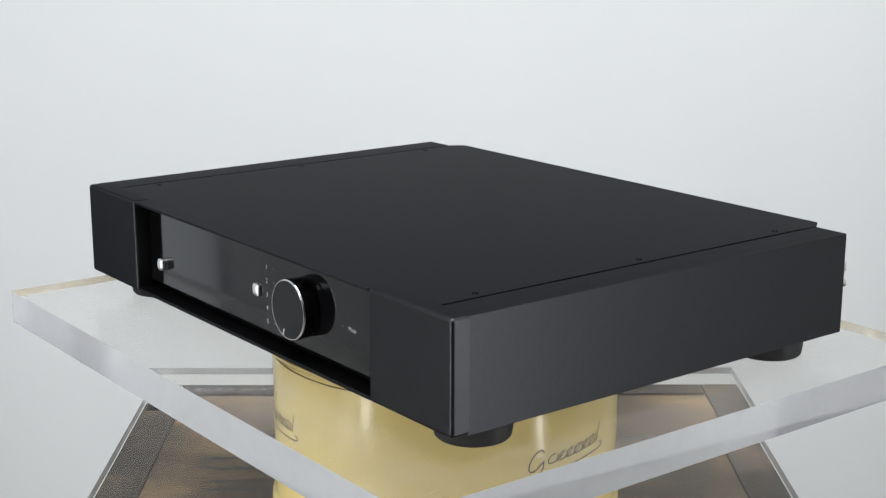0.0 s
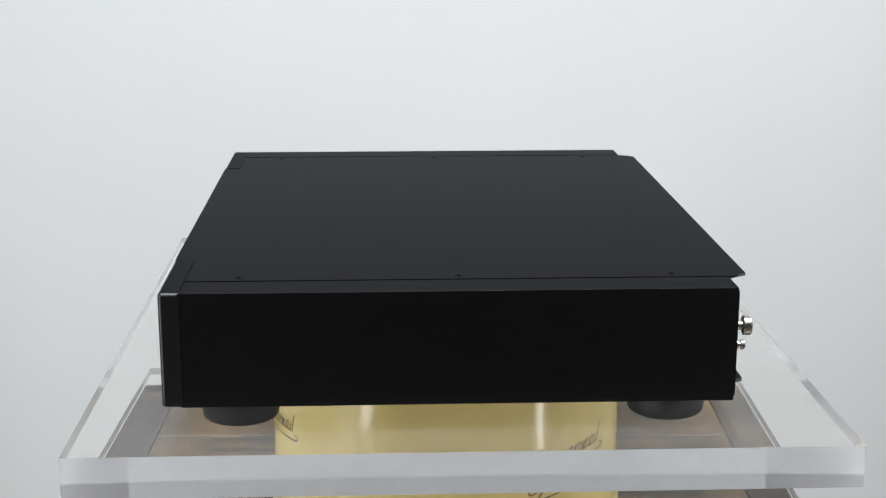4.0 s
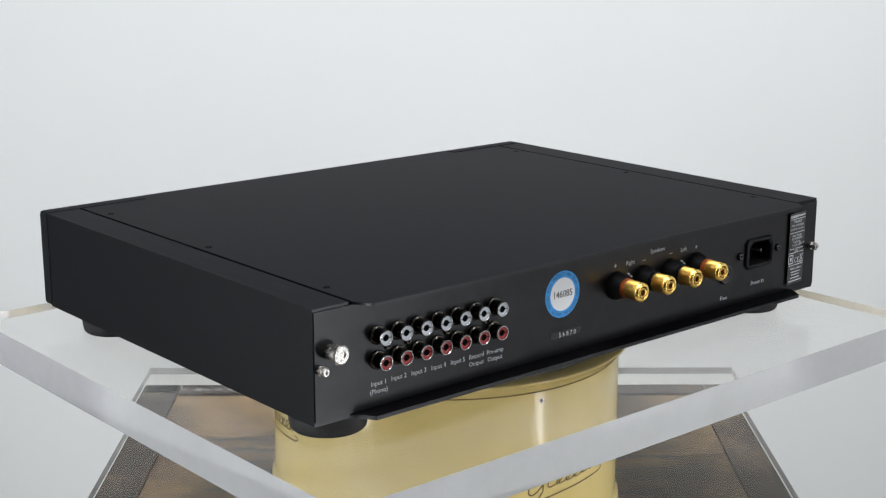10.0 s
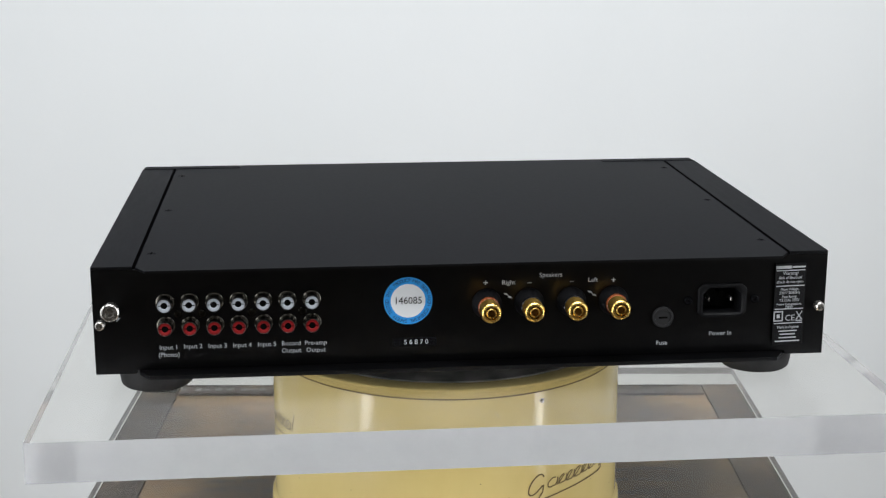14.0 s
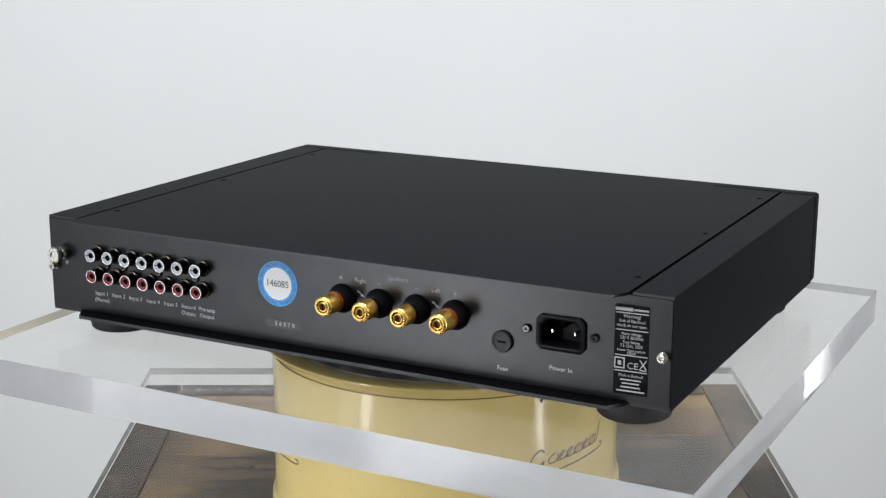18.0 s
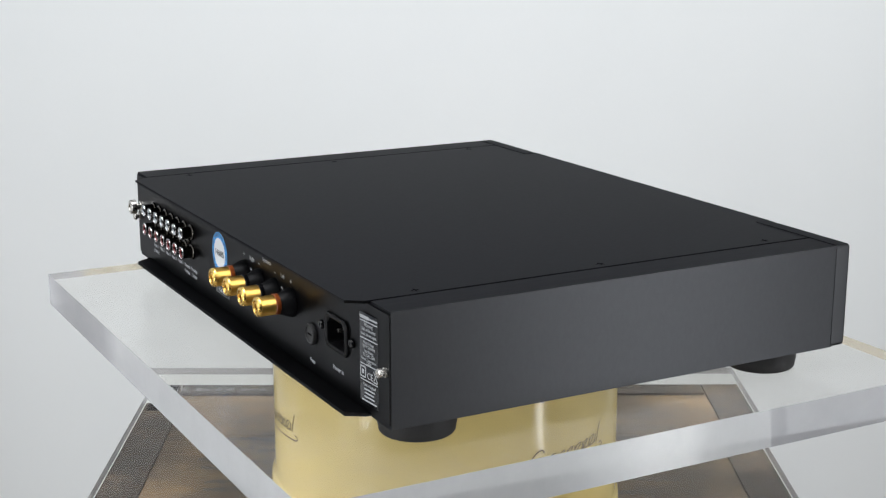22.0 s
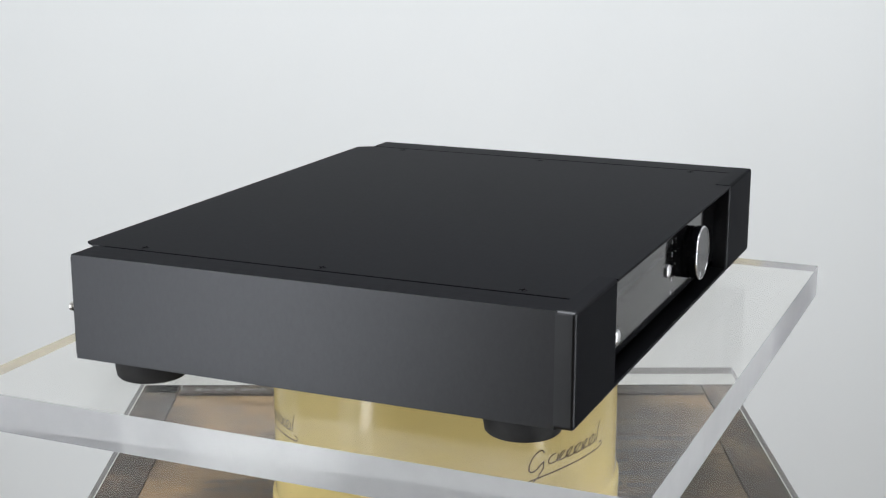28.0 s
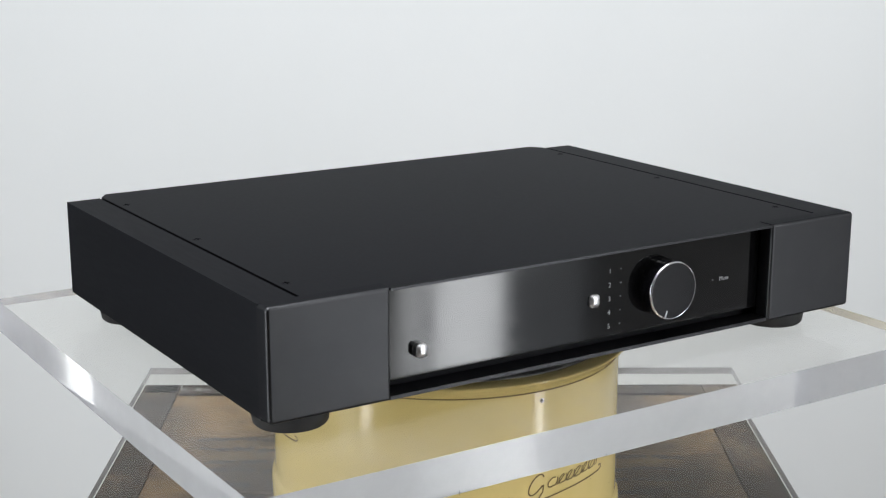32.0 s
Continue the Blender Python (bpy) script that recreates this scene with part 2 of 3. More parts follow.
def prism(outline, a, b, axis="z", bevel=0.0, seg=1):
    """A flat outline pushed from a to b along an axis. For y the outline is (x, z)."""
    bm = bmesh.new()

    def at(p, h):
        return (p[0], p[1], h) if axis == "z" else ((p[0], h, p[1]) if axis == "y" else (h, p[0], p[1]))

    lo = [bm.verts.new(at(p, a)) for p in outline]
    hi = [bm.verts.new(at(p, b)) for p in outline]
    n = len(outline)
    bm.faces.new(lo[::-1])
    bm.faces.new(hi)
    for i in range(n):
        bm.faces.new((lo[i], lo[(i + 1) % n], hi[(i + 1) % n], hi[i]))
    if bevel:
        bmesh.ops.bevel(bm, geom=bm.edges[:], offset=bevel, segments=seg, affect="EDGES", profile=0.5)
    return bm


def soft_front(outline, y0, y1, b, n=4):
    """A plate with the convex outline (x, z) from y0 to y1 whose rim at y0 is rounded by b."""
    pts = [Vector(p) for p in outline]
    if sum(p.x * q.y - q.x * p.y for p, q in zip(pts, pts[1:] + pts[:1])) < 0:
        pts.reverse()
    outward = []
    for k, p in enumerate(pts):
        u, v = (p - pts[k - 1]).normalized(), (pts[(k + 1) % len(pts)] - p).normalized()
        a, c = Vector((u.y, -u.x)), Vector((v.y, -v.x))
        outward.append((a + c) / (1 + a.dot(c)))
    bm = bmesh.new()
    rings = [[bm.verts.new((p.x, y1, p.y)) for p in pts]]
    for k in range(n + 1):
        a = radians(90 * k / n)
        inset, y = b * (1 - math.cos(a)), y0 + b * (1 - math.sin(a))
        rings.append([bm.verts.new((p.x - o.x * inset, y, p.y - o.y * inset)) for p, o in zip(pts, outward)])
    for u, v in zip(rings, rings[1:]):
        for i in range(len(u)):
            j = (i + 1) % len(u)
            bm.faces.new((u[i], u[j], v[j], v[i]))
    bm.faces.new(rings[0])
    bm.faces.new(rings[-1])
    return bm


def rounded(x0, x1, z0, z1, r, n=5):
    pts = []
    for cx, cz, a0 in ((x1 - r, z1 - r, 0), (x0 + r, z1 - r, 90), (x0 + r, z0 + r, 180), (x1 - r, z0 + r, 270)):
        for i in range(n + 1):
            a = radians(a0 + 90 * i / n)
            pts.append((cx + r * math.cos(a), cz + r * math.sin(a)))
    return pts


def lathe(profile, seg=32, axis="z", ripple=0.0, rows=()):
    """Turn a profile of (radius, height) round an axis. ripple roughens the rows named, as knurling."""
    bm = bmesh.new()
    rings = []
    for k, (r, h) in enumerate(profile):
        if r < 1e-7:
            p = (0, 0, h) if axis == "z" else (0, h, 0)
            rings.append([bm.verts.new(p)])
            continue
        ring = []
        for i in range(seg):
            a = 2 * math.pi * i / seg
            rr = r + (ripple if (k in rows and (i + k) % 2) else 0)
            p = (rr * math.cos(a), rr * math.sin(a), h) if axis == "z" else (rr * math.cos(a), h, rr * math.sin(a))
            ring.append(bm.verts.new(p))
        rings.append(ring)
    for u, v in zip(rings, rings[1:]):
        for i in range(seg):
            j = (i + 1) % seg
            if len(u) == 1 and len(v) == 1:
                continue
            if len(u) == 1:
                bm.faces.new((u[0], v[i], v[j]))
            elif len(v) == 1:
                bm.faces.new((u[i], u[j], v[0]))
            else:
                bm.faces.new((u[i], u[j], v[j], v[i]))
    return bm


def merged(*bms):
    out = bmesh.new()
    for b in bms:
        me = bpy.data.meshes.new("tmp")
        b.to_mesh(me)
        b.free()
        out.from_mesh(me)
        bpy.data.meshes.remove(me)
    return out


def moved(bm, m):
    bmesh.ops.transform(bm, matrix=m, verts=bm.verts)
    return bm


def lettering(name, words, size, mat, place, align="CENTER", thick=0.00006, stretch=1.0):
    """Words as a mesh, in the built-in font, already in their thing's space."""
    cu = bpy.data.curves.new(name, "FONT")
    cu.body, cu.size, cu.align_x, cu.align_y, cu.extrude, cu.resolution_u = words, size, align, "CENTER", thick, 3
    ob = new(name, cu)
    me = bpy.data.meshes.new_from_object(ob)
    bpy.data.objects.remove(ob)
    bpy.data.curves.remove(cu)
    me.transform(place @ Matrix.Diagonal((stretch, 1, 1, 1)))
    me.materials.clear()
    me.materials.append(mat)
    return me


def facing_back(x, z, y, turn=0):
    return Matrix(((-1, 0, 0, x), (0, 0, 1, y), (0, 1, 0, z), (0, 0, 0, 1))) @ Matrix.Rotation(radians(turn), 4, "Z")


def facing_front(x, z, y):
    return Matrix(((1, 0, 0, x), (0, 0, -1, y), (0, 1, 0, z), (0, 0, 0, 1)))


def thing(name, label, category, at=None, kind="", group=""):
    ob = new(name)
    ob.empty_display_size = 0.05
    if at is not None:
        ob.matrix_world = at
    return tagged(ob, label, category, group, kind)


def setting(name, bm, mat, label, category):
    return tagged(new(name, finish(bm, name, mat, False)), label, category, kind="structure")


# ---- the room ----
setting("floor", box(-ROOM_X - 0.2, ROOM_X + 0.2, REAR_Y - 0.2, WALL_Y + 0.2, FLOOR_Z - 0.1, FLOOR_Z), floor_mat, "plain mottled brown wooden floor", "floor")
setting("ceiling", box(-ROOM_X - 0.2, ROOM_X + 0.2, REAR_Y - 0.2, WALL_Y + 0.2, CEIL_Z, CEIL_Z + 0.1), ceiling_paint, "plain white painted ceiling", "ceiling")
setting("wall_north", box(-ROOM_X - 0.2, ROOM_X + 0.2, WALL_Y, WALL_Y + 0.12, FLOOR_Z, CEIL_Z), wall_paint, "plain white painted wall behind the amplifier", "wall")
setting("wall_south", box(-ROOM_X - 0.2, ROOM_X + 0.2, REAR_Y - 0.12, REAR_Y, FLOOR_Z, CEIL_Z), rear_paint, "unseen near-black brown wall behind the camera", "wall")


def side_wall(name, x0, x1, win, back, turn_y, more=None):
    pieces = [box(x0, x1, REAR_Y, win[0], FLOOR_Z, CEIL_Z), box(x0, x1, win[1], turn_y, FLOOR_Z, CEIL_Z),
              box(x0, x1, win[0], win[1], FLOOR_Z, WIN_Z0), box(x0, x1, win[0], win[1], WIN_Z1, CEIL_Z)]
    setting(name, merged(*pieces), side_paint, "grey painted side wall with a tall window opening", "wall")
    rest = [box(x0, x1, turn_y, WALL_Y, FLOOR_Z, CEIL_Z)]
    if more:
        rest = [box(x0, x1, turn_y, more[0], FLOOR_Z, CEIL_Z), box(x0, x1, more[1], WALL_Y, FLOOR_Z, CEIL_Z),
                box(x0, x1, more[0], more[1], FLOOR_Z, WIN_Z0), box(x0, x1, more[0], more[1], WIN_Z1, CEIL_Z)]
    setting(name + "_back", merged(*rest), back, "unseen painted return of the side wall", "wall")


side_wall("wall_east", ROOM_X, ROOM_X + 0.12, WIN_R, return_paint, -0.36)
side_wall("wall_west", -ROOM_X - 0.12, -ROOM_X, WIN_L, wall_paint, -0.45, FILL_B)

# ---- the turning amplifier ----
XC = 0.002
TOP, BOT = 0.0849, 0.0212
RAIL = 0.0853
YF, YB = -0.1627, 0.1485
FOOT_Z = 0.006
amplifier = thing("amplifier", "low black aluminium hi-fi amplifier on a clear turning platter", "amplifier", pose(0, 0, FOOT_Z))
DOWN = pose(0, 0, -FOOT_Z)


def amp_part(name, bm, mat, label="", parent=None, smooth=True):
    return part(name, finish(bm, name, mat, smooth), parent or amplifier, DOWN if parent is None else None, label)


def amp_text(name, words, size, mat, place, parent=None, stretch=1.0, label=""):
    return part(name, lettering(name, words, size, mat, place, stretch=stretch), parent or amplifier, DOWN if parent is None else None, label)


SLOT = 0.1905
amp_part("case_body", box(XC - 0.188, XC + 0.188, -0.146, YB - 0.016, BOT + 0.0015, TOP - 0.0018), powder)
# top cover: a plate with an overhang at the back and a tongue between the front caps
cov = [(XC - SLOT + 0.0009, -0.1527), (XC - 0.1413, -0.1527), (XC - 0.1413, YF), (XC + 0.1413, YF), (XC + 0.1413, -0.1527), (XC + SLOT - 0.0009, -0.1527),
       (XC + SLOT - 0.0009, 0.1500), (XC + 0.1835, 0.1590), (XC - 0.1835, 0.1590), (XC - SLOT + 0.0009, 0.1500)]
amp_part("top_cover", prism(cov, TOP - 0.0015, TOP, "z"), anodised)
low = [(XC - 0.1413, -0.1615), (XC + 0.1413, -0.1615), (XC + 0.1413, -0.1500), (XC + 0.190, -0.1500), (XC + 0.190, 0.1500), (XC + 0.1835, 0.1600),
       (XC - 0.1835, 0.1600), (XC - 0.190, 0.1500), (XC - 0.190, -0.1500), (XC - 0.1413, -0.1500)]
amp_part("base_plate", prism(low, BOT, BOT + 0.0022, "z"), anodised)
for s in (-1, 1):
    q, near, far = 0.00012, XC + s * (SLOT + 0.0013), XC + s * 0.2150
    ends = [(near, BOT), (near, TOP)] + [(far - s * q * (1 - math.sin(radians(a))), TOP - q * (1 - math.cos(radians(a)))) for a in (0, 30, 60, 90)]
    ends += [(far - s * q * (1 - math.cos(radians(a))), BOT + q * (1 - math.sin(radians(a)))) for a in (0, 30, 60, 90)]
    amp_part("side_panel", prism(ends, -0.1523, YB - 0.0008, "y"), side_black)
    r = 0.0025
    outer = XC + s * 0.2153
    cap = [(XC + s * 0.1415, BOT), (XC + s * 0.1415, RAIL)]
    cap += [(outer - s * r * (1 - math.sin(radians(a))), RAIL - r * (1 - math.cos(radians(a)))) for a in (0, 22, 45, 68, 90)]
    cap += [(outer - s * r * (1 - math.cos(radians(a))), BOT + r * (1 - math.sin(radians(a)))) for a in (0, 22, 45, 68, 90)]
    amp_part("front_cap", soft_front(cap, YF, -0.1514, 0.0022), cap_black)
IX, IZ = -0.1495, 0.0563
hx, hz = (IX - 0.0120, IX + 0.0120), (IZ - 0.0085, IZ + 0.0085)
pz = (BOT + 0.0025, TOP - 0.0017)
pane = [((XC - 0.2145, hx[0]), pz), ((hx[1], XC + 0.2145), pz), (hx, (pz[0], hz[0])), (hx, (hz[1], pz[1]))]
amp_part("rear_panel", merged(*[box(*u, YB - 0.0010, YB, *v) for u, v in pane]), powder)

# glossy front window in its recess
amp_part("front_window", box(XC - 0.1405, XC + 0.1402, -0.1522, -0.1485, 0.0288, TOP - 0.0017, 0.0004), gloss_black)
PY = -0.1524
DIG_X, DIG_Z, MUTE_X, MUTE_Z = 0.0197, 0.0696, 0.1128, 0.0523
for k in range(5):
    z = DIG_Z - 0.0086 * k
    amp_text("digit", str(k + 1), 0.0043, print_front, facing_front(DIG_X, z, PY))
    amp_part("indicator", box(DIG_X + 0.0080, DIG_X + 0.0089, PY - 0.0002, PY + 0.0005, z + 0.0003, z + 0.0010), print_grey)
amp_text("mute_lettering", "Mute", 0.0038, print_front, facing_front(MUTE_X, MUTE_Z, PY))
amp_part("indicator", box(MUTE_X - 0.0100, MUTE_X - 0.0091, PY - 0.0002, PY + 0.0005, MUTE_Z - 0.0004, MUTE_Z + 0.0004), print_grey)


def push_button(name, x, z, w, depth):
    at = pose(x, -0.1522, z - FOOT_Z)
    bm = bmesh.new()
    rings = []
    for k, y in [(1.0, 0.0)] + [(k, -depth + 0.0014 * k * k * k) for k in (1.0, 0.95, 0.86, 0.74, 0.58, 0.4, 0.2)]:
        rings.append([bm.verts.new((a, y, b)) for a, b in rounded(-w / 2 * k, w / 2 * k, -w * 0.55 * k, w * 0.55 * k, w * 0.34 * k)])
    for u, v in zip(rings, rings[1:]):
        for i in range(len(u)):
            j = (i + 1) % len(u)
            bm.faces.new((u[i], u[j], v[j], v[i]))
    bm.faces.new(rings[-1])
    me = finish(bm, name, satin_chrome)
    return part(name, me, amplifier, at, "small polished chrome push button")


push_button("power_button", -0.1160, 0.0440, 0.0074, 0.0056)
push_button("selector_button", 0.0078, 0.0530, 0.0074, 0.0026)

KX, KZ, KR = 0.0612, 0.0540, 0.0186
knob = part("volume_knob", finish(lathe([(0, 0), (KR - 0.0010, 0), (KR - 0.0006, -0.001), (KR - 0.0006, -0.0058), (KR - 0.0016, -0.0062), (KR - 0.0016, -0.0072), (KR - 0.0004, -0.0076),
            (KR, -0.0135), (KR - 0.0004, -0.0142)], 72, "y"), "volume_knob", knob_black), amplifier, pose(KX, -0.1522, KZ - FOOT_Z) @ Matrix.Diagonal((1, 0.74, 1, 1)), "large black rotary volume knob with a chrome rim")
part("rim", finish(lathe([(KR - 0.0002, -0.0138), (KR - 0.0003, -0.0144), (KR - 0.0009, -0.0150), (KR - 0.0012, -0.0149), (KR - 0.0012, -0.0142)], 72, "y"), "rim", chrome), knob, None, "bright chrome rim")
part("face", finish(lathe([(0, -0.0146), (KR - 0.0012, -0.0146), (KR - 0.0012, -0.0140)], 72, "y"), "face", knob_face), knob)
part("pointer", finish(box(-0.0005, 0.0005, -0.0149, -0.0145, -0.0172, -0.0132), "pointer", print_white, False), knob, Matrix.Rotation(radians(20), 4, "Y"), "white pointer line")

# cover screws
screw_me = finish(lathe([(0, -0.0006), (0.0012, -0.0006), (0.0016, 0.00005), (0.0028, 0.00012), (0.0031, 0.0)], 20), "cover_screw", anodised)
slot_me = finish(merged(box(-0.0022, 0.0022, -0.0004, 0.0004, 0.0001, 0.0002), box(-0.0004, 0.0004, -0.0022, 0.0022, 0.0001, 0.0002)), "screw_slot", hole_black, False)
for sx in (-1, 1):
    for y in (-0.1225, -0.0015, 0.1175):
        scr = part("cover_screw", screw_me, amplifier, pose(XC + sx * 0.1835, y, TOP - FOOT_Z))
        part("screw_slot", slot_me, scr)

# feet
foot_me = finish(lathe([(0, 0), (0.0200, 0), (0.0212, 0.0012), (0.0220, 0.0060), (0.0222, 0.0146), (0.0215, 0.0152), (0, 0.0152)], 48), "foot", rubber)
for sx in (-1, 1):
    for y in (-0.1235, 0.1165):
        part("foot", foot_me, amplifier, pose(XC + sx * 0.1835, y, 0), "round black rubber foot")

# ---- rear sockets ----
RY = YB
sock_base = finish(lathe([(0.0054, 0), (0.0054, 0.0010), (0.0050, 0.0014), (0.0043, 0.0016), (0.0042, 0.0074), (0.0036, 0.0074)], 28, "y"), "socket_base", dark_chrome)
sock_ring = finish(lathe([(0.0042, 0.0073), (0.0043, 0.0076), (0.0043, 0.0082), (0.0041, 0.0086), (0.0038, 0.0086), (0.0036, 0.0083), (0.0036, 0.0066)], 28, "y"), "socket_ring", chrome)
sock_face = {}
for kind, mat in (("white", white_plastic), ("red", red_plastic)):
    sock_face[kind] = finish(lathe([(0.0037, 0.0062), (0.0037, 0.0078), (0.0034, 0.0080), (0.0021, 0.0080), (0.0019, 0.0077)], 24, "y"), "socket_face", mat)
sock_hole = finish(merged(lathe([(0.0020, 0.0077), (0.0008, 0.0077), (0, 0.0072)], 16, "y"), *[box(*sorted((q * 0.0015, q * 0.0033)), 0.0077, 0.00812, -0.00022, 0.00022) for q in (-1, 1)]), "socket_hole", hole_black)
for row, kind in ((0.0637, "white"), (0.0499, "red")):
    for k in range(7):
        x = 0.1760 - 0.0139 * k
        sock = part("phono_socket", sock_base, amplifier, pose(x, RY, row - FOOT_Z), kind + " and chrome phono socket")
        part("socket_ring", sock_ring, sock, None, "chrome ring")
        part("socket_face", sock_face[kind], sock, None, kind + " plastic insert")
        part("socket_hole", sock_hole, sock)

dark_screw_me = finish(lathe([(0.0026, 0), (0.0026, 0.0012), (0.0020, 0.0020), (0.0008, 0.0020), (0.0006, 0.0010), (0, 0.0010)], 20, "y"), "panel_screw", knob_black)
socket_screw_me = finish(lathe([(0.0025, 0), (0.0025, 0.0010), (0.0019, 0.0017), (0.0009, 0.0017), (0.0007, 0.0008), (0, 0.0008)], 20, "y"), "panel_screw", dark_chrome)
for x in (0.1690, 0.1552, 0.1272, 0.0982):
    part("panel_screw", socket_screw_me, amplifier, pose(x, RY, 0.0566 - FOOT_Z))

# speaker posts
post_base = finish(lathe([(0.0088, 0), (0.0088, 0.0012), (0.0080, 0.0034), (0.0066, 0.0062), (0.0060, 0.0080), (0, 0.0080)], 36, "y"), "speaker_post", inlet_plastic)
post_band = {n: finish(lathe([(0.0056, 0.0076), (0.0062, 0.0080), (0.0062, 0.0102), (0.0056, 0.0106)], 36, "y"), "band", m) for n, m in (("amber", amber), ("black", knob_black))}
knurl = [(0.0057, 0.0092 + 0.00068 * k) for k in range(15)]
post_sleeve = finish(lathe([(0.0052, 0.0090)] + knurl + [(0.0056, 0.0190)], 48, "y", 0.00022, range(1, 16)), "sleeve", bronze, False)
post_cap = finish(lathe([(0.0056, 0.0188), (0.0060, 0.0190), (0.0059, 0.0196), (0.0055, 0.0202), (0.0050, 0.0206), (0.0044, 0.0208), (0.0040, 0.0207), (0.0037, 0.0202), (0.0037, 0.0184)], 44, "y"), "cap", gold)
post_tube = finish(lathe([(0.0030, 0.0186), (0.0030, 0.0203), (0.0027, 0.0206), (0.0022, 0.0205), (0.0020, 0.0200), (0.0020, 0.0180)], 32, "y"), "tube", gold)
post_hole = finish(merged(lathe([(0.0038, 0.0187), (0.0029, 0.0187)], 28, "y"), lathe([(0.0021, 0.0183), (0, 0.0183)], 20, "y")), "post_hole", dark_brass)
for k in range(4):
    post = part("speaker_post", post_base, amplifier, pose(-0.0090 - 0.0250 * k, RY, 0.0580 - FOOT_Z) @ Matrix.Diagonal((1, 1.09, 1, 1)), "gold knurled speaker terminal on a black collar")
    part("band", post_band["amber" if k in (0, 3) else "black"], post, None, "amber band" if k in (0, 3) else "black band")
    part("sleeve", post_sleeve, post, None, "knurled gold sleeve")
    part("cap", post_cap, post, None, "smooth domed gold cap")
    part("tube", post_tube, post)
    part("post_hole", post_hole, post)

# earth post and studs
earth = part("earth_post", finish(lathe([(0.0040, 0), (0.0040, 0.0016), (0.0026, 0.0018), (0.0026, 0.0045), (0.0036, 0.0048)], 24, "y"), "earth_post", nickel), amplifier, pose(0.2062, RY, 0.0607 - FOOT_Z), "nickel earth terminal")
part("thumb_nut", finish(lathe([(0.0036, 0.0048), (0.0050, 0.0052), (0.0050, 0.0064), (0.0050, 0.0076), (0.0050, 0.0090), (0.0044, 0.0096), (0.0026, 0.0096), (0.0024, 0.0088), (0, 0.0088)], 40, "y", 0.0004, (1, 2, 3, 4)), "thumb_nut", nickel), earth)
stud_me = finish(lathe([(0.0028, 0), (0.0028, 0.0010), (0.0016, 0.0014), (0.0016, 0.0024), (0.0027, 0.0028), (0.0027, 0.0044), (0.0020, 0.0050), (0.0012, 0.0050), (0.0010, 0.0040), (0, 0.0040)], 18, "y"), "stud", nickel)
for x in (0.2128, -0.2085):
    part("stud", stud_me, amplifier, pose(x, RY, 0.0517 - FOOT_Z), "small nickel screw stud")
earth_bars = merged(*[box(0.2035 - w, 0.2035 + w, RY + 0.00005, RY + 0.0002, 0.0547 - 0.0008 * i, 0.0551 - 0.0008 * i) for i, w in enumerate((0.0018, 0.0012, 0.0006))], box(0.2033, 0.2037, RY + 0.00005, RY + 0.0002, 0.0551, 0.0563))
amp_part("earth_symbol", earth_bars, print_white, "", None, False)

# fuse holder
fuse = part("fuse_holder", finish(lathe([(0.0064, 0), (0.0064, 0.0014), (0.0058, 0.0022), (0.0048, 0.0022), (0.0046, 0.0016), (0, 0.0016)], 36, "y"), "fuse_holder", fuse_plastic), amplifier, pose(-0.1140, RY, 0.0468 - FOOT_Z), "round black fuse holder with a slot")
part("slot", finish(box(-0.0026, 0.0026, 0.0016, 0.0018, -0.0005, 0.0005), "slot", hole_black, False), fuse)

# mains inlet
def inlet_mesh():
    """Flat flange with a sloping lip round a deep opening with two cut corners."""
    def outline(w, h, c0, c1):
        return [(-w, -h + c0), (-w + c0, -h), (w - c0, -h), (w, -h + c0), (w, h - c1), (w - c1, h), (-w + c1, h), (-w, h - c1)]

    shapes = [(outline(0.0147, 0.0102, 0.0030, 0.0030), 0.0), (outline(0.0147, 0.0102, 0.0030, 0.0030), 0.0012), (outline(0.0142, 0.0097, 0.0029, 0.0030), 0.0018),
              (outline(0.0126, 0.0086, 0.0020, 0.0034), 0.0021), (outline(0.0116, 0.0077, 0.0010, 0.0038), 0.0012), (outline(0.0114, 0.0075, 0.0008, 0.0040), -0.0125)]
    bm = bmesh.new()
    rings = [[bm.verts.new((x, y, z)) for x, z in pts] for pts, y in shapes]
    for u, v in zip(rings, rings[1:]):
        for i in range(8):
            bm.faces.new((u[i], u[(i + 1) % 8], v[(i + 1) % 8], v[i]))
    bm.faces.new(rings[-1])
    return bm


inlet = part("mains_inlet", finish(inlet_mesh(), "mains_inlet", inlet_plastic), amplifier, pose(IX, RY, IZ - FOOT_Z), "black three-pin mains inlet")
# the upper pin is coloured black in place of the shade that hides it
for px, pz in ((-0.0068, -0.0004), (0.0068, -0.0004), (0.0, 0.0034)):
    part("pin", finish(box(px - 0.0006, px + 0.0006, -0.0124, -0.0030, pz - 0.0012, pz + 0.0012, 0.0002, 1), "pin", nickel if pz < 0 else hole_black), inlet)
for x in (IX + 0.0205, IX - 0.0198):
    part("panel_screw", dark_screw_me, amplifier, pose(x, RY, 0.0566 - FOOT_Z))

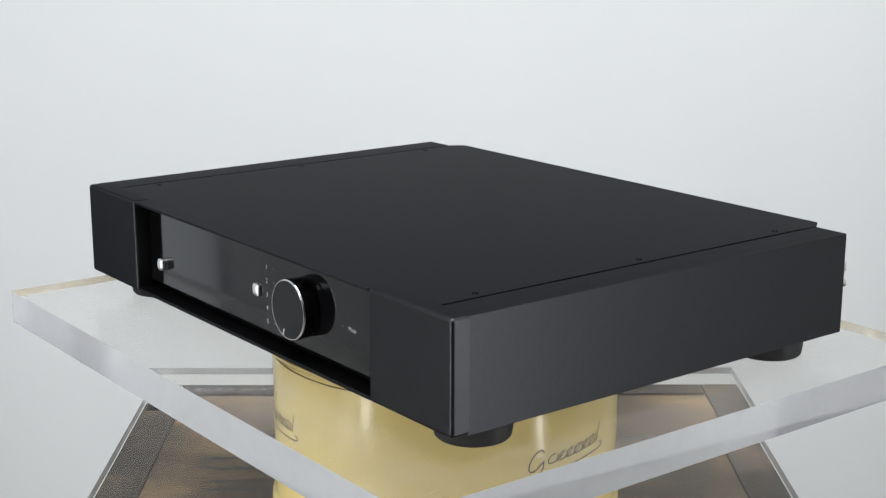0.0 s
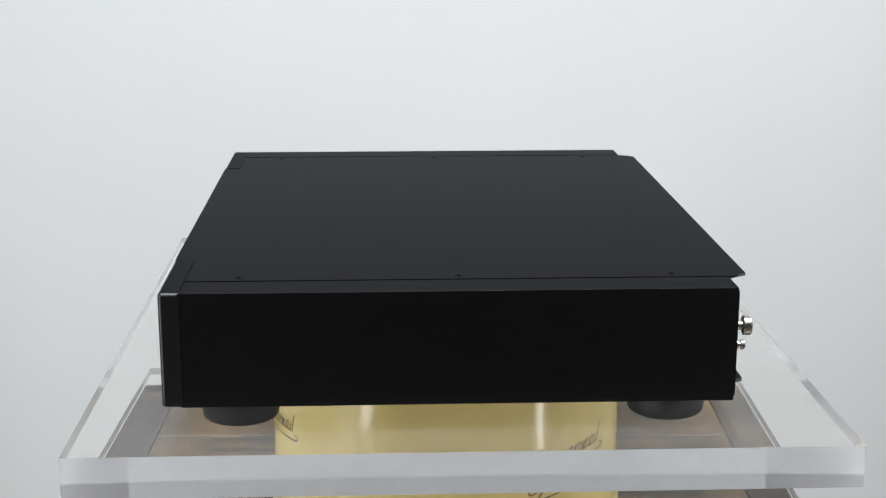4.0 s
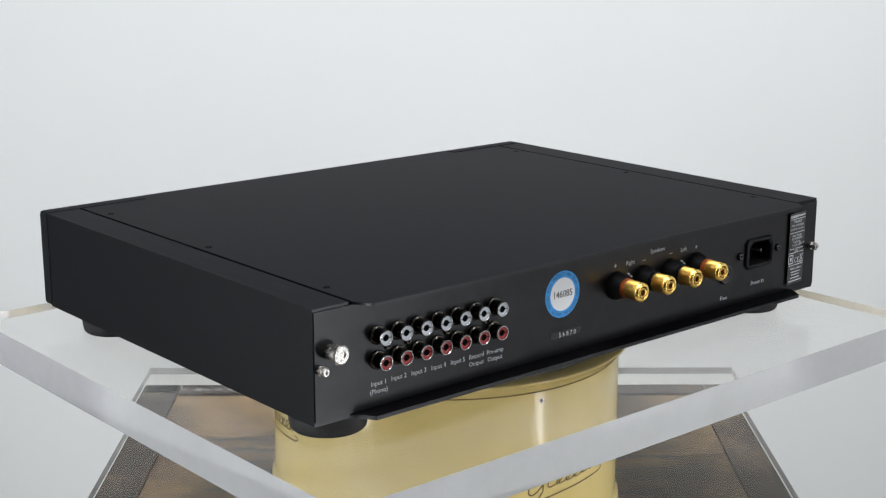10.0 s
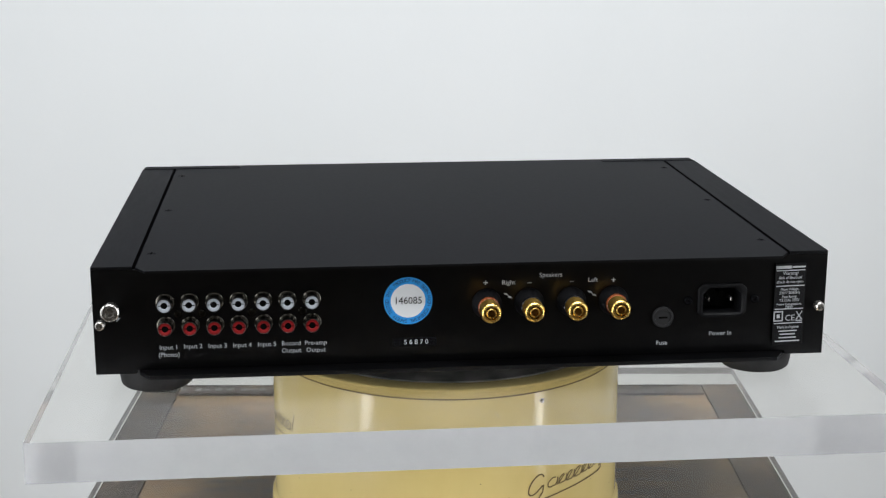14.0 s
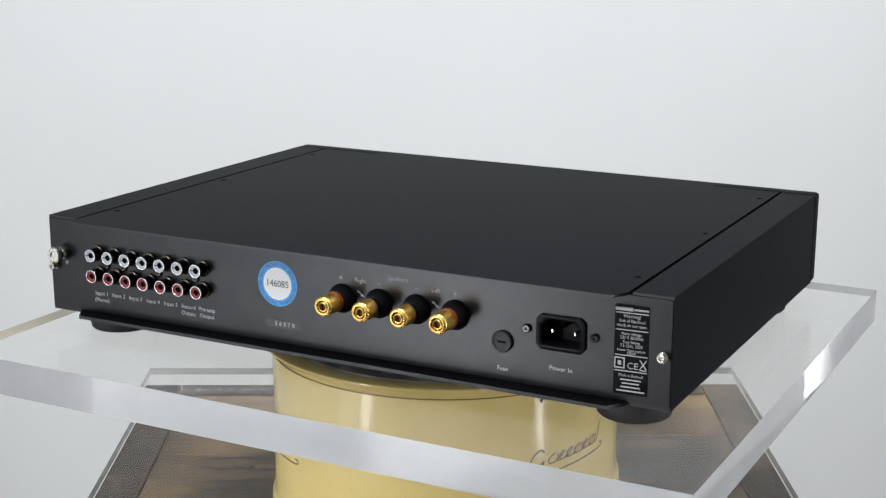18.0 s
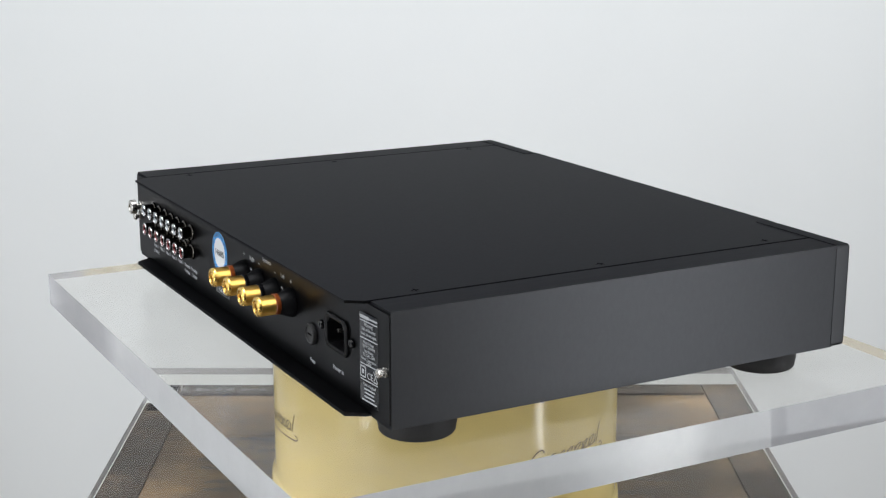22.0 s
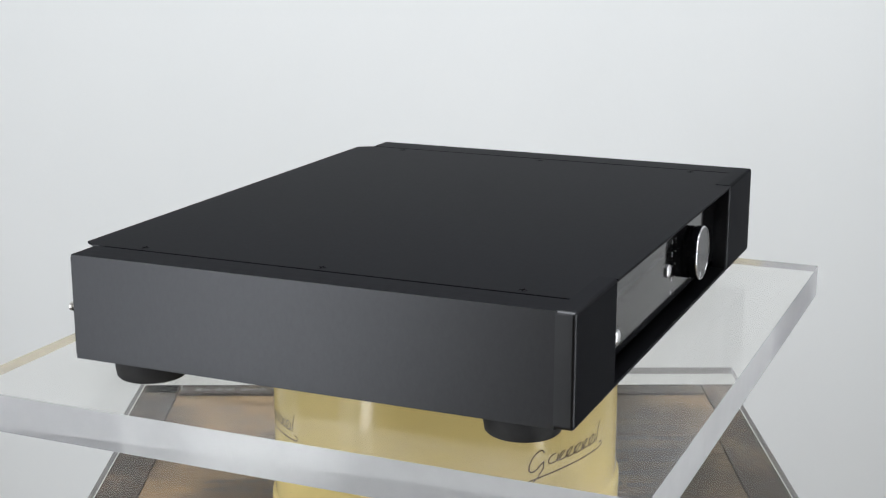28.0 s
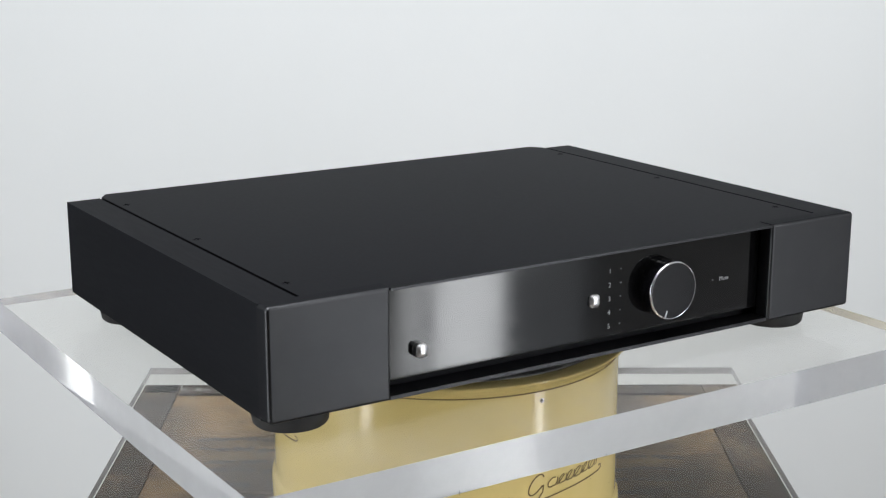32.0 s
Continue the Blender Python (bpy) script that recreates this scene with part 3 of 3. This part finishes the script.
# round test sticker
SX, SZ = 0.0370, 0.0608
disc_me = finish(lathe([(0.0142, 0.00004), (0.0142, 0.00014), (0, 0.00014)], 56, "y"), "test_sticker", sticker_blue)
sticker = part("test_sticker", disc_me, amplifier, pose(SX, RY, SZ - FOOT_Z), "round blue and white paper test sticker")
part("white_centre", finish(lathe([(0.0101, 0.00014), (0.0101, 0.00022), (0, 0.00022)], 48, "y"), "white_centre", sticker_white), sticker)
part("number", lettering("number", "146085", 0.0060, ink, facing_back(0, 0, 0.00030), stretch=0.92), sticker)
words = "THIS PRODUCT HAS BEEN HIGH POTENTIAL SAFETY TESTED "
bms = []
ring_bm = bmesh.new()
for i, ch in enumerate(words):
    if ch == " ":
        continue
    a = 165 - 360 * i / len(words)
    r = 0.0122
    place = facing_back(0, 0, 0.00022) @ Matrix.Translation((r * math.cos(radians(a)), r * math.sin(radians(a)), 0)) @ Matrix.Rotation(radians(a - 90), 4, "Z")
    me = lettering("ring_letter", ch, 0.0029, ink_blue, place, thick=0.00003)
    ring_bm.from_mesh(me)
    bpy.data.meshes.remove(me)
part("ring_lettering", finish(ring_bm, "ring_lettering", ink_blue, False), sticker)

serial = part("serial_label", finish(box(-0.0128, 0.0128, 0.00004, 0.00014, -0.0026, 0.0026), "serial_label", label_black, False), amplifier, pose(0.0334, RY, 0.0357 - FOOT_Z), "small glossy black serial label")
part("number", lettering("number", "5 6 8 7 0", 0.0040, print_white, facing_back(-0.001, 0, 0.00022)), serial)

# rating label
LX, LZ = -0.1905, 0.0529
rating = part("rating_label", finish(box(-0.0096, 0.0096, 0.00004, 0.00012, -0.0250, 0.0250), "rating_label", label_black, False), amplifier, pose(LX, RY + 0.00072, LZ - FOOT_Z, 0, 0, 4.2), "glossy black rating label with silver print")
for z in (0.0207, 0.0112, -0.0030, -0.0118):
    part("rule", finish(box(-0.0090, 0.0090, 0.00012, 0.0002, z - 0.0003, z + 0.0003), "rule", foil, False), rating)
part("heading", finish(box(-0.0004, 0.0094, 0.00012, 0.0002, 0.0218, 0.0236), "heading", foil, False), rating)
part("heading", finish(box(-0.0090, -0.0010, 0.00012, 0.0002, 0.0222, 0.0232), "heading", foil, False), rating)
for words, z, size in (("Warning!", 0.0189, 0.0030), ("Risk of Electrical", 0.0162, 0.0025), ("shock do not open.", 0.0137, 0.0025), ("Mains Voltage:", 0.0091, 0.0023), ("230 V 50/60Hz", 0.0069, 0.0025),
                       ("Fuse Rating:", 0.0045, 0.0023), ("T3.15AL 250V", 0.0023, 0.0025), ("Power Consumption:", -0.0001, 0.0021), ("250W", -0.0019, 0.0023), ("Made in England", -0.0143, 0.0024)):
    part("lettering", lettering("lettering", words, size, foil, facing_back(0, z, 0.0002), stretch=0.86), rating)
for z, w in ((-0.0167, 0.0058), (-0.0187, 0.0048), (-0.0208, 0.0054), (-0.0230, 0.0078)):
    part("text_bar", finish(box(-w, w, 0.00012, 0.0002, z - 0.0004, z + 0.0004), "text_bar", foil, False), rating)
sq = merged(box(0.0034, 0.0094, 0.00012, 0.0002, -0.0050, -0.0042), box(0.0034, 0.0094, 0.00012, 0.0002, -0.0106, -0.0098), box(0.0034, 0.0042, 0.00012, 0.0002, -0.0106, -0.0042), box(0.0086, 0.0094, 0.00012, 0.0002, -0.0106, -0.0042), box(0.0054, 0.0074, 0.00012, 0.0002, -0.0086, -0.0062))
part("square_symbol", finish(sq, "square_symbol", foil, False), rating)
part("lettering", lettering("lettering", "CE", 0.0052, foil, facing_back(-0.0010, -0.0088, 0.0002)), rating)
bin_bm = merged(box(-0.0086, -0.0048, 0.00012, 0.0002, -0.0108, -0.0102), moved(box(-0.0032, 0.0032, 0.00012, 0.0002, -0.0003, 0.0003), Matrix.Translation((-0.0067, 0, -0.0074)) @ Matrix.Rotation(radians(55), 4, "Y")), moved(box(-0.0032, 0.0032, 0.00012, 0.0002, -0.0003, 0.0003), Matrix.Translation((-0.0067, 0, -0.0074)) @ Matrix.Rotation(radians(-55), 4, "Y")))
part("bin_symbol", finish(bin_bm, "bin_symbol", foil, False), rating)

# printed words on the rear panel
TY = RY + 0.00008
for words, x, z in (("Input 1", 0.1750, 0.0366), ("(Phono)", 0.1750, 0.0322), ("Input 2", 0.1612, 0.0369), ("Input 3", 0.1472, 0.0368), ("Input 4", 0.1331, 0.0368), ("Input 5", 0.1189, 0.0369),
                    ("Record", 0.1050, 0.0370), ("Output", 0.1050, 0.0327), ("Pre-amp", 0.0908, 0.0370), ("Output", 0.0908, 0.0327)):
    amp_text("lettering", words, 0.0038, print_white, facing_back(x, z, TY))
for words, x, z in (("+", -0.0082, 0.0702), ("Right", -0.0217, 0.0702), ("\u2013", -0.0340, 0.0700), ("Speakers", -0.0466, 0.0742), ("\u2013", -0.0591, 0.0703), ("Left", -0.0716, 0.0706), ("+", -0.0839, 0.0701),
                    ("Fuse", -0.1141, 0.0307), ("Power In", -0.1495, 0.0357)):
    amp_text("lettering", words, 0.0052 if words in "+\u2013" else 0.0038, print_white, facing_back(x, z, TY))
for x in (-0.0217, -0.0716):
    zig = [(0, 0.0017), (0.0012, 0.0002), (0.0016, 0.0007), (0.0030, -0.0004), (0.0028, -0.0012), (0.0058, -0.0019), (0.0040, -0.0002), (0.0036, -0.0006), (0.0024, 0.0008), (0.0022, 0.0014)]
    amp_part("bolt_symbol", moved(prism([(-a + x + 0.003, b + 0.0624) for a, b in zig], TY, TY + 0.0001, "y"), Matrix.Identity(4)), print_white, "", None, False)

# ---- turning clear platter ----
platter = thing("turning_platter", "thick clear acrylic rectangular slab that turns under the amplifier", "platter", pose(0, 0, 0))
PT, PB = FOOT_Z - 0.0003, -0.0178
def clear_slab(name, x0, x1, y0, y1, z0, z1, top, edge, under):
    """A clear slab whose four cut edges have a material of their own."""
    bm = box(x0, x1, y0, y1, z0, z1)
    me = finish(bm, name, top, False)
    me.materials.append(edge)
    me.materials.append(under)
    for p in me.polygons:
        p.material_index = 1 if abs(p.normal.z) < 0.9 else (0 if p.normal.z > 0 else 2)
    return me


slab = part("slab", clear_slab("slab", -0.2480, 0.2480, -0.2125, 0.2125, PB, PT, clear, edge_clear, clear_under), platter)
slab.visible_shadow = False

# ---- cream drum that carries the platter ----
drum = thing("cream_drum", "cream enamelled round tin drum with brown script marks", "drum", pose(0, 0, 0))
TABLE_Z = -0.150
DR = 0.1195
body = [(DR + 0.0012, TABLE_Z + 0.0005), (DR + 0.0024, TABLE_Z + 0.006), (DR + 0.0026, -0.1185), (DR + 0.0018, -0.1145), (DR, -0.1120), (DR, -0.0285), (DR - 0.0010, -0.0280)]
part("wall", finish(lathe(body, 128), "wall", cream), drum)
flare = [(DR - 0.0010, -0.0284), (DR + 0.0002, -0.0276), (DR + 0.0010, -0.0264), (DR + 0.0026, -0.0244), (DR + 0.0050, -0.0222), (DR + 0.0064, -0.0211), (DR + 0.0070, -0.0202), (DR + 0.0066, -0.0194), (DR + 0.0050, -0.0189),
         (DR + 0.0010, -0.0188), (0.1140, -0.0192), (0.1125, -0.0200)]
part("shoulder", finish(lathe(flare, 128), "shoulder", cream), drum, None, "flared cream rim")
part("seam", finish(lathe([(DR - 0.0003, -0.0287), (DR + 0.0004, -0.0282), (DR + 0.0004, -0.0278), (DR - 0.0003, -0.0276)], 128), "seam", script_ink), drum, None, "thin dark seam under the rim")
part("turntable_disc", finish(lathe([(0.1126, -0.0205), (0.1122, -0.0190), (0.1110, -0.0186), (0.0600, -0.0186), (0.0590, -0.0180), (0, -0.0180)], 96), "turntable_disc", drum_top), drum, None, "worn dark metal disc")
part("rivet", finish(lathe([(0.0017, 0), (0.0016, 0.0008), (0.0008, 0.0013), (0, 0.0014)], 16), "rivet", nickel), drum, Matrix.Rotation(radians(30.2), 4, "Z") @ pose(0, -DR + 0.0004, -0.0342, 90, 0, 0))


def script_stroke(line, width):
    """A brushed line that follows the curved wall. Points are (degrees round the drum, height)."""
    fine = [line[0]]
    for p, q in zip(line, line[1:]):
        n = max(1, int(math.ceil(abs(q[0] - p[0]) / 1.5)))
        fine += [(p[0] + (q[0] - p[0]) * k / n, p[1] + (q[1] - p[1]) * k / n) for k in range(1, n + 1)]
    line = fine
    bm = bmesh.new()
    rails = []
    for i, p in enumerate(line):
        q0, q1 = line[max(i - 1, 0)], line[min(i + 1, len(line) - 1)]
        d = Vector((radians(q1[0] - q0[0]) * DR, q1[1] - q0[1])).normalized()
        pair = []
        for s in (-1, 1):
            a = radians(p[0]) - s * d.y * width / 2 / DR
            z = p[1] + s * d.x * width / 2
            pair.append(bm.verts.new((math.sin(a) * (DR + 0.00025), -math.cos(a) * (DR + 0.00025), z)))
        rails.append(pair)
    for u, v in zip(rails, rails[1:]):
        bm.faces.new((u[0], v[0], v[1], u[1]))
    return bm


def script_mark(turn, lift):
    """One looping flourish in place of the maker's name: a large loop, small loops, a tall end stroke and an underline with a hook."""
    def arc(a, z, ra, rz, start, stop, step=15):
        """Part of a slanted oval: degrees round the drum and metres of height."""
        way = 1 if stop > start else -1
        n = abs(stop - start) // step
        out = []
        for k in range(n + 1):
            q = radians(start + way * step * k)
            out.append((a + ra * math.cos(q) + 260 * rz * math.sin(q) * 0.9, z + rz * math.sin(q)))
        return out

    big = arc(28.6, -0.0735, 2.2, 0.0066, 40, 330)
    tail = [(31.2, -0.0745), (31.0, -0.0790), (29.0, -0.0845), (26.0, -0.0895), (23.8, -0.0905), (23.4, -0.0885), (26.0, -0.0860), (31.0, -0.0842), (40.0, -0.0821), (50.0, -0.0806), (57.5, -0.0797), (59.2, -0.0782), (58.8, -0.0764), (57.2, -0.0762)]
    wave = []
    for k, (a, h, w) in enumerate(((34.6, 0.0030, 1.5), (38.4, 0.0028, 1.0), (41.8, 0.0030, 1.1), (45.6, 0.0031, 1.5), (49.2, 0.0029, 1.0), (52.6, 0.0032, 1.5))):
        z = -0.0742 + 0.00052 * k
        wave += arc(a, z, w, h, 60, 300) + arc(a + 1.0, z, 1.0, h, -60, 60) + [(a + 1.9, z - h * 0.9), (a + 2.4, z - h * 0.7)]
    stem = [(55.6, -0.0745), (55.9, -0.0715), (56.5, -0.0670), (57.4, -0.0618)]
    pieces = [script_stroke([(a + turn, z + lift) for a, z in line], w) for line, w in ((big + tail[:1], 0.0010), (tail, 0.0010), (wave, 0.0008), (stem, 0.0009))]
    return merged(*pieces)


for turn, lift in ((0.0, 0.0), (-113.0, 0.0050)):
    part("script_mark", finish(script_mark(turn, lift), "script_mark", script_ink, False), drum, None, "brown looping script mark")
rng = random.Random(7)
for k in range(16):
    a, z, r = rng.uniform(-70, 70), rng.uniform(-0.105, -0.034), rng.uniform(0.0002, 0.00045)
    fleck = finish(lathe([(r, 0), (r * 0.7, 0.00015), (0, 0.0002)], 7), "fleck", script_ink, False)
    part("fleck", fleck, drum, Matrix.Rotation(radians(a), 4, "Z") @ pose(0, -DR + 0.0001, z, 90, 0, 0) @ Matrix.Diagonal((rng.uniform(0.7, 1.8), rng.uniform(0.7, 1.2), 1, 1)))

# scratches and chips on the platter
def hairline(points, width, z):
    bm = bmesh.new()
    rails = []
    for i, p in enumerate(points):
        q0, q1 = Vector(points[max(i - 1, 0)]), Vector(points[min(i + 1, len(points) - 1)])
        d = (q1 - q0).normalized()
        w = width * (0.25 + 0.75 * math.sin(math.pi * (i + 0.3) / (len(points) - 0.4)))
        rails.append([bm.verts.new((p[0] - s * d.y * w, p[1] + s * d.x * w, z)) for s in (-1, 1)])
    for u, v in zip(rails, rails[1:]):
        bm.faces.new((u[0], v[0], v[1], u[1]))
    return bm


for k in range(24):
    side = rng.choice((-1, 1))
    if rng.random() < 0.6:
        x, y = side * rng.uniform(0.224, 0.244), rng.uniform(-0.2, 0.2)
    else:
        x, y = rng.uniform(-0.235, 0.235), side * rng.uniform(0.166, 0.208)
    a, bend, length = rng.uniform(0, math.pi), rng.uniform(-0.4, 0.4), rng.uniform(0.004, 0.016)
    pts = [(x + length * u * math.cos(a + bend * u), y + length * u * math.sin(a + bend * u)) for u in (-0.5, -0.25, 0, 0.25, 0.5)]
    pts = [(min(max(u, -0.247), 0.247), min(max(v, -0.2115), 0.2115)) for u, v in pts]
    part("scratch", finish(hairline(pts, 0.00005, PT + 0.0001), "scratch", scratch_white, False), platter)
for k in range(13):
    side, long_side = rng.choice((-1, 1)), rng.random() < 0.5
    u = rng.uniform(-0.2, 0.2)
    z = rng.choice((PT - 0.0004, PB + 0.0006, rng.uniform(PB + 0.002, PT - 0.002)))
    r = rng.uniform(0.0003, 0.0007)
    chip = finish(lathe([(r, 0), (r * 0.6, 0.0002), (0, 0.00025)], 6), "chip", chip_grey, False)
    place = pose(side * 0.24805, u, z, 0, 90 * side, 0) if long_side else pose(u, side * 0.21255, z, -90 * side, 0, 0)
    part("chip", chip, platter, place @ Matrix.Diagonal((rng.uniform(0.5, 0.8), rng.uniform(0.8, 2.4), 1, 1)))

# ---- crate under its clear sheet ----
CRATE_TURN = 0.4
SHEET_X0, SHEET_X, SHEET_Y0, SHEET_Y1 = -0.2675, 0.2655, -0.300, 0.306
sheet = thing("clear_sheet", "scuffed clear acrylic sheet lying on the crate", "acrylic sheet", pose(0, 0, 0, 0, 0, CRATE_TURN))
sh = part("sheet", clear_slab("sheet", SHEET_X0, SHEET_X, SHEET_Y0, SHEET_Y1, TABLE_Z - 0.0170, TABLE_Z, clear_old, edge_old, clear_old_under), sheet)
sh.visible_shadow = False
CT = TABLE_Z - 0.0174
CX, CY0, CY1 = 0.2662, -0.295, 0.280
crate = thing("wooden_crate", "old brown wooden crate with steel edge bands and stencils", "crate", pose(-0.001, 0, FLOOR_Z, 0, 0, CRATE_TURN))
UP = pose(0, 0, -FLOOR_Z)
edge_y = [CY0 + 0.002 + (CY1 - CY0 - 0.004) * k / 5 for k in range(6)]
for y0, y1 in zip(edge_y, edge_y[1:]):
    part("plank", finish(box(-CX + 0.002, CX - 0.002, y0 + 0.0006, y1 - 0.0006, CT - 0.018, CT - 0.0030, 0.0012, 1), "plank", wood), crate, UP)
for s in (-1, 1):
    part("side_board", finish(box(*sorted((s * (CX - 0.018), s * (CX - 0.001))), CY0 + 0.002, CY1 - 0.002, FLOOR_Z + 0.001, CT - 0.019, 0.001, 1), "side_board", wood), crate, UP)
for y0 in (CY0 + 0.002, CY1 - 0.020):
    part("end_board", finish(box(-CX + 0.019, CX - 0.019, y0, y0 + 0.018, FLOOR_Z + 0.001, CT - 0.019, 0.001, 1), "end_board", wood), crate, UP)
BW = 0.032
BACK = 0.022
wear = random.Random(12)


def worn_band(length, width):
    """A thin edge band from 0 to length along x and 0 to width along y, its inner side at y = width worn uneven."""
    n = 34
    outline = [(0, 0), (length, 0)]
    outline += [(length * (1 - k / n), width + wear.uniform(-0.0004, 0.0004) * (0 < k < n)) for k in range(n + 1)]
    return prism(outline, CT - 0.0028, CT - 0.0006, "z")


for place, length, width in ((pose(CX, CY0, 0, 0, 0, 90), CY1 - CY0, BW), (pose(-CX, CY1, 0, 0, 0, -90), CY1 - CY0, BW),
                             (pose(-CX + BW + 0.0015, CY0, 0), 2 * (CX - BW) - 0.003, BW), (pose(CX - BW - 0.0015, CY1, 0, 0, 0, 180), 2 * (CX - BW) - 0.003, BACK)):
    part("edge_band", finish(moved(worn_band(length, width), place), "edge_band", band_metal, False), crate, UP, "grey steel edge band")
rng = random.Random(4)


def brushed_mark(w, h):
    """A worn, hand-brushed stencil stroke with a ragged outline."""
    n = 9
    upper = [(-w / 2 + w * k / n, h / 2 * rng.uniform(0.35, 1.1)) for k in range(n + 1)]
    lower = [(-w / 2 + w * k / n + rng.uniform(-1, 1) * w * 0.03, -h / 2 * rng.uniform(0.35, 1.1)) for k in range(n + 1)]
    bm = bmesh.new()
    rows = [[bm.verts.new((x, y, z)) for x, y in side] for side, z in ((lower, 0.0004), (upper, 0.0004), (upper, 0.0), (lower, 0.0))]
    for u, v in zip(rows, rows[1:]):
        for k in range(n):
            bm.faces.new((u[k], u[k + 1], v[k + 1], v[k]))
    return bm


for sx in (-1, 1):
    for k in range(6):
        y = 0.042 + 0.0225 * k + rng.uniform(-0.003, 0.003)
        x0 = sx * rng.uniform(0.185, 0.200)
        for w in (rng.uniform(0.018, 0.030), rng.uniform(0.012, 0.024), rng.uniform(0.014, 0.026)):
            h, a = rng.uniform(0.006, 0.010), rng.uniform(-9, 9)
            place = Matrix.Translation((x0 - sx * w / 2, y + rng.uniform(-0.002, 0.002), CT - 0.0030)) @ Matrix.Rotation(radians(a), 4, "Z")
            part("stencil_mark", finish(moved(brushed_mark(w, h), place), "stencil_mark", stencil, False), crate, UP, "worn black stencilled stroke")
            x0 -= sx * (w + rng.uniform(-0.002, 0.005))

# clasp and a row of small worn marks on the back band
part("clasp", finish(box(-0.2635, -0.2360, CY1 - 0.0200, CY1 - 0.0020, CT - 0.0006, CT - 0.0001, 0.0002, 1), "clasp", hole_black), crate, UP, "small dark clasp plate")
for k in range(20):
    x = -0.228 + 0.0100 * k + rng.uniform(-0.002, 0.002)
    w, h = rng.uniform(0.0015, 0.004), rng.uniform(0.0015, 0.0035)
    part("worn_mark", finish(box(x - w, x + w, CY1 - 0.0120 - h, CY1 - 0.0120 + h, CT - 0.0006, CT - 0.00045), "worn_mark", chip_grey, False), crate, UP)

# scratches on the clear sheet
for k in range(22):
    side = rng.choice((-1, 1))
    x, y = side * rng.uniform(0.135, 0.255), rng.uniform(0.0, 0.29)
    a, bend, length = rng.uniform(0, math.pi), rng.uniform(-0.4, 0.4), rng.uniform(0.006, 0.035)
    pts = [(x + length * u * math.cos(a + bend * u), y + length * u * math.sin(a + bend * u)) for u in (-0.5, -0.25, 0, 0.25, 0.5)]
    pts = [(min(max(u, -0.262), 0.262), v) for u, v in pts]
    part("scratch", finish(hairline(pts, 0.00006, TABLE_Z + 0.0001), "scratch", scratch_white, False), sheet)


def motions():
    # degrees of the platter's turn, nearly steady at 8.58 degrees a second
    drift = ((0, 0.57), (1, 0.50), (2, 0.25), (3, 0.08), (4.5, 0.03), (6, 0.0), (7.5, -0.15), (9, -0.35), (11, -0.40), (12, -0.60), (13, -0.86), (14.2, -0.98), (15.5, -0.68), (16.5, -0.40), (17.5, -0.20), (19, 0.05),
             (20, 0.35), (21, 0.42), (22, 0.42), (23, 0.37), (25.3, 0.29), (26, 0.23), (28.5, 0.20), (30.5, 0.14), (32, 0.33))
    rows = [(t, 306.8 - 8.58 * t + d) for t, d in drift]
    walk(amplifier, [(t, pose(0, 0, FOOT_Z, 0, 0, a)) for t, a in rows])
    walk(platter, [(t, pose(0, 0, 0, 0, 0, a)) for t, a in rows])


motions()
